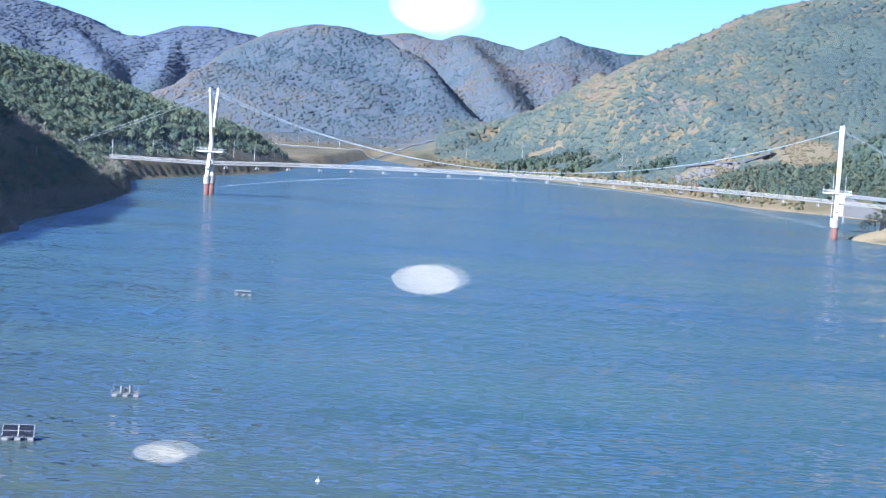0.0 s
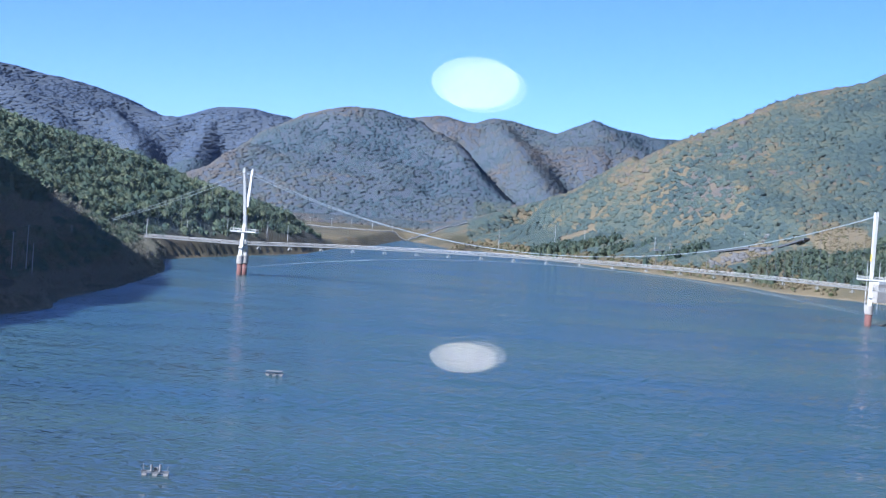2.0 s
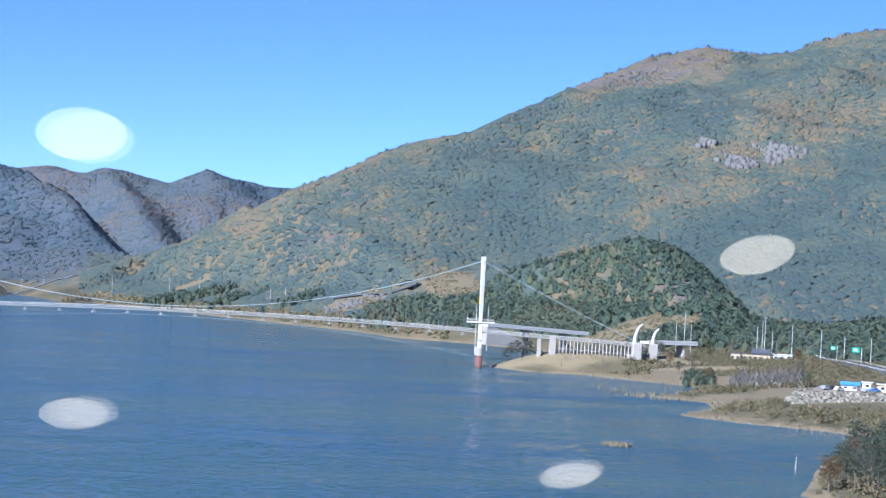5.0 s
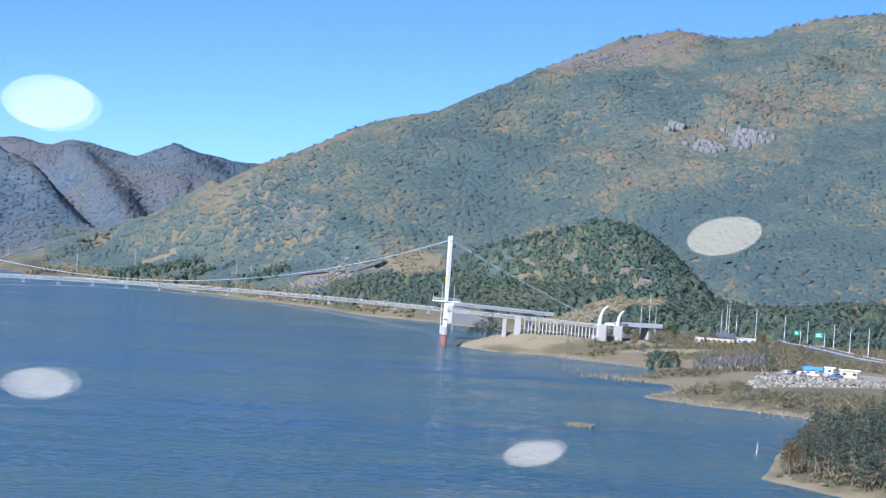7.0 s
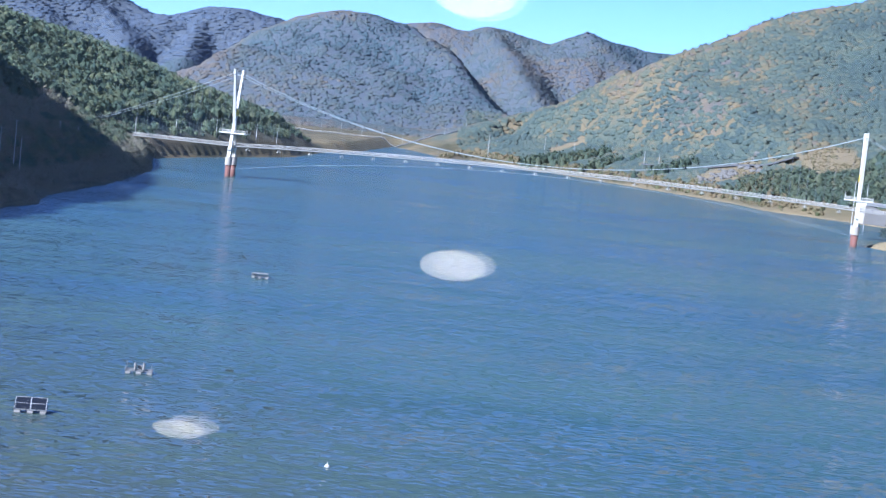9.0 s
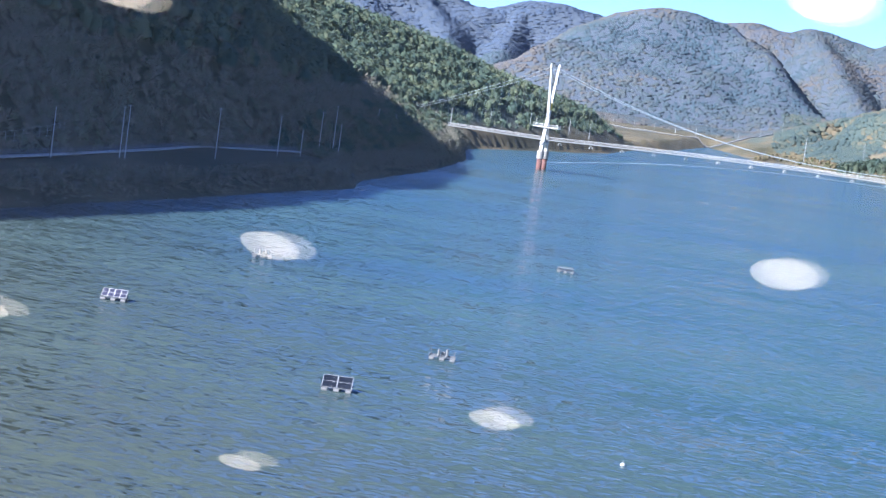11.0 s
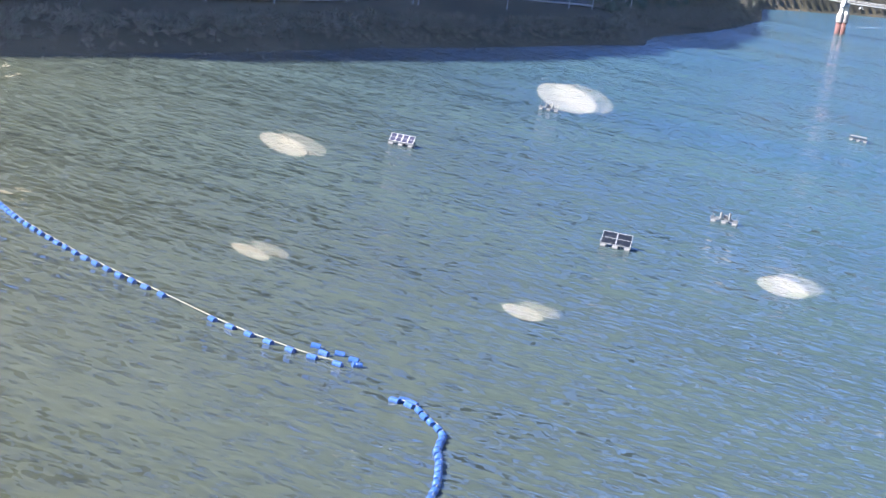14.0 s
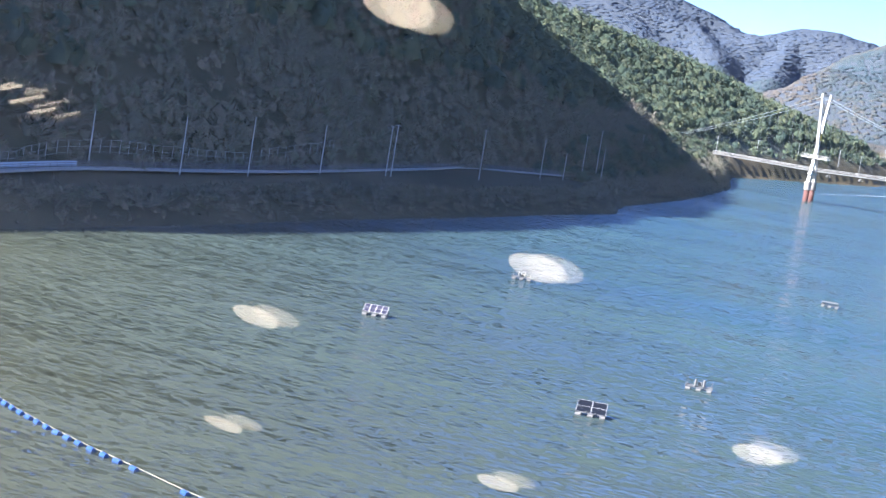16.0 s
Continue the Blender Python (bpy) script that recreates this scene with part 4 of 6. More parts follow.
forest("mountain_foot_scrub", RAGGED, fs, 1.5 + 2.8 * RNG.rand(len(fs)) ** 1.5, SCRUB, "brown scrub along the foot of the mountain", wide=1.5, sink=0.2)
groves = []
for a, d, rx, ry, c in ((2.3, 1585, 22, 10, 45), (4.5, 1490, 18, 9, 36), (3.7, 1555, 20, 8, 70), (1.9, 1590, 14, 7, 36), (10.4, 1215, 24, 12, 70), (6.8, 1400, 16, 8, 26), (9.6, 1260, 12, 8, 22)):
    x, y = polar(a, d)
    groves.append(np.stack([x + rx * RNG.randn(c) * 0.6, y + ry * RNG.randn(c) * 0.6], 1))
groves = np.concatenate(groves)
groves = groves[inland(groves, RIGHT) > 2]
forest("lakeside_groves", SHAGGY, groves, 7.0 + 5.0 * RNG.rand(len(groves)), PINE, "clumps of dark pines at the mountain foot", wide=0.85, sink=0.06)

# ---------------------------------------------------------------- the footbridge
TL, TR = Vector((-118.0, 832.0, 0)), Vector((182.4, 784.0, 0))
ALONG = (TR - TL).normalized()
ACROSS = Vector((-ALONG.y, ALONG.x, 0))
BRZ = math.degrees(math.atan2(ALONG.y, ALONG.x))


def deck_z(s):
    """Deck height at s metres from the west tower."""
    u = s / (TR - TL).length
    return 15.2 + 1.6 * u + 3.2 * 4 * u * (1 - u) if 0 <= u <= 1 else (15.2 if u < 0 else 16.8 - (s - 304) * 0.036)


def on(s, side=0.0, z=0.0):
    return TL + ALONG * s + ACROSS * side + Vector((0, 0, z))


def tower(x, y, label):
    t = empty("bridge_tower", x, y, 0, BRZ, label, "bridge tower", "bridge towers")
    top, cross = 53.0, 32.0
    for s in (-1, 1):
        foot = part("pier", tube(bmesh.new(), (0, s * 4.0, -7), (0, s * 4.0, 5.5), 1.35, 1.35, 20), RUST, t, "rust red pier base", True)
        part("collar", tube(bmesh.new(), (0, s * 4.0, 5.5), (0, s * 4.0, 9.5), 1.75, 1.75, 20), CONC, t, "pale concrete collar")
        bm = bmesh.new()      # one leg, square in section, leaning across to the other side
        a, c = Vector((0, s * 4.0, 9.5)), Vector((0, -s * 7.4, top))
        for p, w in ((a, 0.85), (a.lerp(c, 0.5), 0.74), (c, 0.48)):
            for dx, dy in ((-w, -w), (w, -w), (w, w), (-w, w)):
                bm.verts.new((p.x + dx + s * 0.12, p.y + dy, p.z))
        bm.verts.ensure_lookup_table()
        for j in range(2):
            for q in range(4):
                bm.faces.new([bm.verts[j * 4 + q], bm.verts[j * 4 + (q + 1) % 4], bm.verts[j * 4 + 4 + (q + 1) % 4], bm.verts[j * 4 + 4 + q]])
        bm.faces.new([bm.verts[q] for q in (3, 2, 1, 0)])
        bm.faces.new([bm.verts[q] for q in (8, 9, 10, 11)])
        part("leg", bm, WHITE, t)
        part("saddle", box(bmesh.new(), -0.75, 0.75, -s * 7.2 - 0.45, -s * 7.2 + 0.45, 50.5, 51.4, bevel=0.1), WHITE, t)
    part("waist", box(bmesh.new(), -1.05, 1.05, -1.5, 1.5, 29.9, 33.6, bevel=0.3), YELLOW, t, "yellow painted joint of the legs")
    bm = box(bmesh.new(), -6.6, 6.6, -2.6, 2.6, 21.0, 21.7, bevel=0.1)
    plat = part("platform", bm, WHITE, t)
    bm = bmesh.new()
    for yy in (-2.5, 2.5):
        chain(bm, [(-6.5, yy, 22.8), (6.5, yy, 22.8)], 0.07)
        chain(bm, [(-6.5, yy, 22.3), (6.5, yy, 22.3)], 0.04)
        for q in range(12):
            tube(bm, (-6.5 + q * 13 / 11, yy, 21.7), (-6.5 + q * 13 / 11, yy, 22.8), 0.05)
    for xx in (-6.5, 6.5):
        chain(bm, [(xx, -2.5, 22.8), (xx, 2.5, 22.8)], 0.07)
    part("railing", bm, WHITE, plat)
    part("mast", tube(bmesh.new(), (-6.2, 1.5, 21.7), (-6.2, 1.5, 25.4), 0.1, 0.06), GREYPOST, plat, "thin grey mast")
    part("beam", box(bmesh.new(), -1.0, 1.0, -5.0, 5.0, 13.0, 14.0, bevel=0.1), WHITE, t)
    return t


tower(TL.x, TL.y, "tall white crossed-leg bridge tower on red piers")
tower(TR.x, TR.y, "tall white crossed-leg bridge tower on red piers by the headland")


def deck():
    d = empty("footbridge_deck", 0, 0, 0, 0, "slender white steel footbridge deck with railings", "footbridge")
    s0, s1, step = -52.0, 384.0, 4.0
    pts = [s0 + step * k for k in range(int((s1 - s0) / step) + 1)]
    half = 1.3
    for a, c in ((s0, 0.0), (0.0, 100.0), (100.0, 204.0), (204.0, 304.0), (304.0, s1)):
        bm = bmesh.new()
        seg = [p for p in pts if a <= p <= c]
        rows = []
        for p in seg:
            z = deck_z(p)
            rows.append([bm.verts.new(on(p, e * half, z + h)) for e, h in ((-1, 0), (1, 0), (0.8, -0.5), (-0.8, -0.5))])
        for r, q in zip(rows, rows[1:]):
            for k in range(4):
                bm.faces.new((r[k], r[(k + 1) % 4], q[(k + 1) % 4], q[k]))
        bm.faces.new(rows[0][::-1]); bm.faces.new(rows[-1])
        span = part("girder", bm, DECKW, d)
        for e in (-1, 1):
            bm = bmesh.new()
            for h, r in ((1.25, 0.09), (0.8, 0.045), (0.4, 0.045)):
                chain(bm, [on(p, e * half, deck_z(p) + h) for p in seg], r, 5)
            for p in seg:
                for o in (0, 2):
                    if p + o <= c:
                        tube(bm, on(p + o, e * half, deck_z(p + o)), on(p + o, e * half, deck_z(p + o) + 1.25), 0.06, 0.06, 5)
            part("railing", bm, DECKW, span)
    for k in range(20):       # wind brackets below the deck
        s = 8 + k * 16.0
        if s > 300:
            break
        bm = bmesh.new()
        z = deck_z(s) - 0.7
        chain(bm, [on(s, -2.4, z - 1.7), on(s, 0, z), on(s, 2.4, z - 1.7)], 0.16, 5)
        chain(bm, [on(s - 1.1, 0, z - 1.6), on(s, 0, z), on(s + 1.1, 0, z - 1.6)], 0.16, 5)
        part("wind_bracket", bm, DECKW, d)
    return d


deck()


def cables():
    L = (TR - TL).length
    for e in (-1, 1):
        t = empty("main_cable", 0, 0, 0, 0, "white main suspension cable between the towers", "bridge cable", "main cables")
        def cz(s):
            u = s / L
            return 51.0 - (51.0 - 21.6) * 4 * u * (1 - u)
        def side(s):
            return e * (1.8 + (7.2 - 1.8) * abs(2 * s / L - 1) ** 2)
        part("span", chain(bmesh.new(), [on(s, side(s), cz(s)) for s in np.linspace(0, L, 49)], 0.10, 6), CABLE, t)
        part("backstay", chain(bmesh.new(), [on(s, e * (7.2 - 4 * k / 10), 51.0 + (16.0 - 51.0) * k / 10 - 6 * (k / 10) * (1 - k / 10)) for k, s in enumerate(np.linspace(0, -88, 11))], 0.08, 6), CABLE, t)
        part("backstay", chain(bmesh.new(), [on(s, e * (7.2 - 4.4 * k / 10), 51.0 + (11.0 - 51.0) * k / 10 - 5 * (k / 10) * (1 - k / 10)) for k, s in enumerate(np.linspace(L, L + 88, 11))], 0.07, 6), CABLE, t)
        bm = bmesh.new()
        for k in range(1, 76):
            s = L * k / 76
            tube(bm, on(s, side(s), cz(s)), on(s, e * 1.3, deck_z(s)), 0.022, 0.022, 4)
        for k in range(1, 14):
            s, u = -4.0 * k, 4.0 * k / 88
            tube(bm, on(s, e * (7.2 - 4 * u), 51.0 - 35.0 * u - 6 * u * (1 - u)), on(s, e * 1.3, deck_z(s)), 0.03, 0.03, 4)
        tagged(part("hangers", bm, STEEL, t, "thin steel hangers"), kind="stuff")
        part("wind_guy", chain(bmesh.new(), [on(s, e * (2.4 + 14 * abs(2 * s / L - 1) ** 2), deck_z(s) - 2.4 - 9.5 * abs(2 * s / L - 1) ** 2) for s in np.linspace(4, L - 4, 33)], 0.05, 5), CABLE, t)


cables()

# ---------------------------------------------------------------- solar rafts
def raft(x, y, rz, kind, label):
    t = empty("solar_raft", x, y, 0, rz, label, "floating raft", "rafts on the lake")
    for sx in (-1.5, 0, 1.5):
        for sy in (-1.0, 1.0):
            bm = tube(bmesh.new(), (sx - 0.34, sy, 0.10), (sx + 0.34, sy, 0.10), 0.27, 0.27, 14)
            part("float_drum", bm, FLOATW, t)
    bm = bmesh.new()
    for sy in (-1.0, 0.0, 1.0):
        box(bm, -1.95, 1.95, sy - 0.06, sy + 0.06, 0.38, 0.50)
    for sx in (-1.9, -0.6, 0.6, 1.9):
        box(bm, sx - 0.06, sx + 0.06, -1.15, 1.15, 0.50, 0.60)
    part("frame", bm, RAFTGREY, t, "grey steel frame")
    if kind in ("two", "four"):
        n_ = 2 if kind == "two" else 4
        w = 3.7 / n_
        tilt = 38 if kind == "two" else 27
        for k in range(n_):
            m = Matrix.Translation((-1.85 + w * (k + 0.5), 0, 1.02)) @ pose(0, 0, 0, tilt, 0, 0)
            p = part("solar_panel", box(bmesh.new(), -w / 2 + 0.05, w / 2 - 0.05, -0.95, 0.95, -0.03, 0.015, m), PANEL if kind == "two" else PANELSHEEN, t, "dark blue solar panel" if kind == "two" else "solar panel with a mauve sky sheen in its colour")
            bm = bmesh.new()
            for a in (-w / 2 + 0.03, w / 2 - 0.03):
                box(bm, a - 0.035, a + 0.035, -0.99, 0.99, -0.05, 0.035, m)
            for a in (-0.97, 0.0, 0.97):
                box(bm, -w / 2 + 0.03, w / 2 - 0.03, a - 0.03, a + 0.03, -0.05, 0.030, m)
            part("panel_rim", bm, WHITE if kind == "four" else RIM, p)
        for sx in (-1.8, 0, 1.8):
            for sy in (-0.7, 0.7):
                part("leg", tube(bmesh.new(), (sx, sy, 0.5), (sx, sy, 1.02 + sy * math.tan(radians(tilt)) - 0.05), 0.05), RAFTGREY, t)
    elif kind == "flat":
        part("roof", box(bmesh.new(), -1.8, 1.8, -1.0, 1.0, 0.95, 1.08, bevel=0.05), FLOATW, t, "pale flat roof board")
        for sx in (-1.6, 0, 1.6):
            for sy in (-0.8, 0.8):
                part("leg", tube(bmesh.new(), (sx, sy, 0.5), (sx, sy, 0.97), 0.06), RAFTGREY, t)
    else:
        for sx, hh in ((-0.55, 1.45), (0.65, 1.55)):
            bm = tube(bmesh.new(), (sx, -0.2, 0.5), (sx, -0.2, hh), 0.20, 0.17, 10)
            part("pump_column", bm, FLOATW, t, "pale upright column")
        part("post", chain(bmesh.new(), [(-1.7, 0.8, 0.5), (-1.7, 0.8, 1.5)], 0.06), RAFTGREY, t)
        part("post", chain(bmesh.new(), [(1.6, 0.8, 0.5), (1.75, 0.8, 1.2)], 0.06), RAFTGREY, t)
        part("tank", box(bmesh.new(), -0.2, 0.4, 0.1, 0.7, 0.58, 1.05, bevel=0.06), FLOATW, t)
    return t


raft(-94, 234, 12, "four", "small raft with four tilted solar panels")
raft(-96, 312, 14, "pump", "small raft with two pale pump columns")
raft(-49, 197, 10, "two", "small raft carrying two dark tilted solar panels")
raft(-43, 232, 8, "pump", "small raft with two pale upright columns")
raft(-44, 373, 6, "flat", "small raft under a pale flat roof")

# ---------------------------------------------------------------- floating boom of blue drums
def smooth_path(pts, gap):
    """Even steps along a soft curve through plan points."""
    p = [Vector((*q, 0)) for q in pts]
    dense = []
    for k in range(len(p) - 1):
        a, b_, c, d = p[max(k - 1, 0)], p[k], p[k + 1], p[min(k + 2, len(p) - 1)]
        for j in range(20):
            u = j / 20
            dense.append(0.5 * ((2 * b_) + (c - a) * u + (2 * a - 5 * b_ + 4 * c - d) * u * u + (3 * b_ - a - 3 * c + d) * u ** 3))
    dense.append(p[-1])
    out, run = [dense[0]], 0.0
    for a, c in zip(dense, dense[1:]):
        run += (c - a).length
        if run >= gap:
            out.append(c); run = 0.0
    return out


def drum_mesh():
    bm = bmesh.new()
    prof = [(-0.43, 0.0), (-0.43, 0.25), (-0.40, 0.29), (-0.15, 0.29), (-0.13, 0.31), (-0.10, 0.29), (0.10, 0.29), (0.13, 0.31), (0.15, 0.29), (0.40, 0.29), (0.43, 0.25), (0.43, 0.0)]
    rings = []
    for x, r in prof:
        rings.append([bm.verts.new((x, r * math.cos(6.2832 * k / 12), r * math.sin(6.2832 * k / 12))) for k in range(12)] if r else [bm.verts.new((x, 0, 0))])
    for a, c in zip(rings, rings[1:]):
        for k in range(12):
            if len(a) == 1:
                bm.faces.new((a[0], c[k], c[(k + 1) % 12]))
            elif len(c) == 1:
                bm.faces.new((a[k], c[0], a[(k + 1) % 12]))
            else:
                bm.faces.new((a[k], c[k], c[(k + 1) % 12], a[(k + 1) % 12]))
    bmesh.ops.recalc_face_normals(bm, faces=bm.faces[:])
    me = bpy.data.meshes.new("drum")
    bm.to_mesh(me); bm.free()
    me.materials.append(BLUE)
    return me


DRUM = drum_mesh()


def boom(pts, label, gap, extra=(), break_=(0, 0)):
    t = empty("floating_boom", 0, 0, 0, 0, label, "floating boom", "drum booms")
    way, run = [], 1e9           # drums set apart by a spacing that changes along the chain
    fine = smooth_path(pts, 0.1)
    for p, q in zip(fine, fine[1:]):
        run += (q - p).length
        if run >= np.interp(p.x, *gap):
            way.append(p); run = 0.0
    r = random.Random(len(pts))
    for k, p in enumerate(way):
        q = way[min(k + 1, len(way) - 1)] - way[max(k - 1, 0)]
        if break_[0] < p.x < break_[1]:
            continue
        o = new("drum", DRUM)
        o.parent = t
        o.matrix_basis = Matrix.Translation((p.x, p.y, 0.10)) @ pose(0, 0, 0, 0, 0, math.degrees(math.atan2(q.y, q.x)) + r.uniform(-9, 9))
    for x, y, a in extra:
        o = new("drum", DRUM)
        o.parent = t
        o.matrix_basis = pose(x, y, 0.12, 0, 4, a)
    part("rope", chain(bmesh.new(), [(p.x, p.y + 0.35, 0.24) for p in way], 0.05, 5), ROPE, t, "pale rope along the drums")
    return t


boom([(-150, 160), (-125, 155), (-112, 152.3), (-109.5, 151.6), (-107, 148.5), (-105, 146.4), (-102, 144), (-96, 139.4), (-89, 135.2), (-81, 131.2), (-72, 127.6), (-63, 124), (-55, 122.2), (-50.6, 122.2)],
     "chain of blue plastic drums floating across the lake", ((-150, -109, -105, -96, -89, -81, -60), (2.2, 1.8, 1.0, 1.15, 1.45, 1.85, 2.1)), break_=(-70.3, -66.6), extra=((-50.2, 123.2, 40), (-51.0, 124.3, 10), (-52.6, 124.9, 20), (-53.6, 123.9, -5), (-55.0, 125.2, 15)))
boom([(-44.2, 117.3), (-42.2, 116.9), (-40.6, 115.2), (-38.4, 113.0), (-37.6, 110.5), (-37.0, 108.5), (-36.0, 106.5), (-34, 100), (-33, 90)],
     "second chain of blue plastic drums curving through the water", ((-45, -30), (1.25, 1.3)), extra=((-43.6, 117.9, 30), (-42.8, 117.7, -10)))

# ---------------------------------------------------------------- west bank walk
WALK = [(-184, 215), (-182, 236), (-182, 257), (-184, 284), (-182.5, 308), (-180, 329), (-177.5, 368), (-178, 410), (-179, 467), (-180, 505), (-169, 540), (-163, 559)]


def promenade():
    t = empty("lakeside_walkway", 0, 0, 0, 0, "grey boarded lakeside walkway on posts with railing", "walkway")
    way = smooth_path(WALK, 2.0)
    bm = bmesh.new()
    rows = []
    for k, p in enumerate(way):
        q = (way[min(k + 1, len(way) - 1)] - way[max(k - 1, 0)]).normalized()
        s = Vector((-q.y, q.x, 0))
        rows.append((p, s))
    vr = [[bm.verts.new(p + s * o + Vector((0, 0, z))) for o, z in ((-1.2, 7.0), (1.2, 7.0), (1.2, 6.6), (-1.2, 6.6))] for p, s in rows]
    for a, c in zip(vr, vr[1:]):
        for k in range(4):
            bm.faces.new((a[k], a[(k + 1) % 4], c[(k + 1) % 4], c[k]))
    d = part("boardwalk", bm, WALKB, t)
    for o in (-1.15, 1.15):
        bm = bmesh.new()
        for h in (1.15, 0.75, 0.4):
            chain(bm, [p + s * o + Vector((0, 0, 7.0 + h)) for p, s in rows], 0.05, 4)
        for p, s in rows:
            tube(bm, p + s * o + Vector((0, 0, 7)), p + s * o + Vector((0, 0, 8.2)), 0.06, 0.06, 4)
        part("railing", bm, RAILG, t)
    for (p, s), (q, w) in zip(rows, rows[1:]):
        if p.y < 288:
            bm = bmesh.new()
            lo, hi = [bm.verts.new(v + n_ * o + Vector((0, 0, z))) for v, n_ in ((p, s), (q, w)) for o in (1.02, 1.06) for z in (7.15,)], [bm.verts.new(v + n_ * o + Vector((0, 0, z))) for v, n_ in ((p, s), (q, w)) for o in (1.02, 1.06) for z in (8.1,)]
            for c in ((0, 1), (1, 3), (3, 2), (2, 0)):
                bm.faces.new((lo[c[0]], lo[c[1]], hi[c[1]], hi[c[0]]))
            bm.faces.new([hi[c] for c in (0, 1, 3, 2)])
            part("rail_panel", bm, PALEPANEL, t, "pale blue grey rail panel")
    bm = bmesh.new()
    for p, s in rows[::2]:
        for o in (-1.0, 1.0):
            z = float(height(np.array([p.x + s.x * o]), np.array([p.y + s.y * o]))[0])
            tube(bm, p + s * o + Vector((0, 0, z - 0.3)), p + s * o + Vector((0, 0, 6.6)), 0.09, 0.09, 4)
    part("stilts", bm, RAILG, t)


promenade()


def lamp_post(x, y, z, tall, label, arm=0.8):
    t = empty("lamp_post", x, y, z, 0, label, "lamp post", "lamp posts")
    part("pole", tube(bmesh.new(), (0, 0, -0.3), (0, 0, tall), 0.17, 0.11), GREYPOST, t)
    if arm:
        part("lamp_head", box(bmesh.new(), -arm, arm, -0.12, 0.12, tall - 0.25, tall - 0.1), GREYPOST, t)
    return t


for az_, d_, z_, tall_, arm_ in ((-35.5, 322, 10.5, 8.2, 0), (-32.24, 342, 10.0, 8.7, 0), (-29.19, 358, 10.5, 9.1, 0), (-26.92, 380, 11.0, 9.4, 0), (-24.51, 415, 11.0, 8.4, 0), (-22.28, 445, 11.5, 8.8, 0.5),
                                (-22.1, 446, 12, 8.8, 0.7), (-19.11, 490, 12.5, 9, 0.6), (-17.05, 545, 11, 8.6, 0.7), (-16.27, 560, 8.5, 7, 0), (-15.67, 600, 12.5, 8.5, 0.7), (-15.2, 610, 13, 10.5, 0.6), (-15.0, 590, 11, 7, 0),
                                (-13.8, 720, 13.5, 6.5, 0.6), (-13.2, 740, 13.5, 6.5, 0.3), (-12.9, 760, 14, 7, 0.4), (-11.34, 960, 15, 7, 0.4), (-10.0, 1040, 15, 7, 0.4), (-8.65, 1110, 15, 8, 0.4), (-7.3, 1170, 14, 8, 0.4), (-6.6, 1200, 12, 8, 0.4)):
    top_, d_ = EYE + (z_ + tall_ - EYE) * (d_ + 9) / d_, d_ + 9
    x_, y_ = polar(az_, d_)
    g_ = float(height(np.array([x_]), np.array([y_]))[0])
    lamp_post(x_, y_, g_, max(top_ - g_, 4), "tall pale grey lamp post beside the walkway", arm_)

# ---------------------------------------------------------------- east bank
def ground_at(x, y):
    return float(height(np.array([float(x)]), np.array([float(y)]))[0])


def tree_parts(t, kind, tall, seed):
    r = random.Random(seed)
    bm = bmesh.new()
    bend = Vector((r.uniform(-0.3, 0.3), r.uniform(-0.3, 0.3), 0))
    pts = [Vector((0, 0, -0.4)), bend * 0.5 + Vector((0, 0, tall * 0.35)), bend + Vector((0, 0, tall * 0.65)), bend * 1.3 + Vector((0, 0, tall * 0.93))]
    for k, (a, c) in enumerate(zip(pts, pts[1:])):
        tube(bm, a, c, 0.20 - 0.055 * k, 0.145 - 0.055 * k, 7)
    tips = []
    for k in range(11 if kind == "pine" else 15):
        u = 0.33 + 0.6 * k / (11 if kind == "pine" else 15)
        base = pts[1].lerp(pts[3], (u - 0.33) / 0.62)
        a = k * 2.4 + r.uniform(-0.4, 0.4)
        reach = tall * (0.27 * (1.15 - u) + 0.05) * r.uniform(0.8, 1.3) if kind == "pine" else tall * 0.26 * r.uniform(0.7, 1.2)
        rise = (0.15 if kind == "pine" else 0.75) * reach
        tip = base + Vector((math.cos(a) * reach, math.sin(a) * reach, rise))
        tube(bm, base, tip, 0.06, 0.02, 5)
        tips += [tip, base.lerp(tip, 0.6)]
        if kind == "bare":
            for _ in range(4):
                s = base.lerp(tip, r.uniform(0.3, 0.9))
                tube(bm, s, s + Vector((r.uniform(-1, 1), r.uniform(-1, 1), r.uniform(0.4, 1.3))) * tall * 0.09, 0.028, 0.01, 4)
    part("trunk", bm, BARK, t)
    if kind == "bare":
        return
    tips.append(pts[3])
    v, f = [], []
    for p in tips:
        for _ in range(16 if kind == "pine" else 20):
            q = p + Vector((r.gauss(0, 0.55), r.gauss(0, 0.55), r.gauss(0.05, 0.16 if kind == "pine" else 0.5))) * (tall / 9)
            o = len(v)
            e = [Vector((r.gauss(0, 1), r.gauss(0, 1), r.gauss(0, 0.5))).normalized() * (0.34 * tall / 9) for _ in range(3)]
            v += [q + e[0], q + e[1], q - e[0] * 0.7, q + e[2]]
            f += [(o, o + 1, o + 2), (o, o + 3, o + 1)]
    raw("crown", [tuple(p) for p in v], f, {"pine": PINE, "autumn": AUTUMN, "leafy": LEAFGREEN}[kind], t)


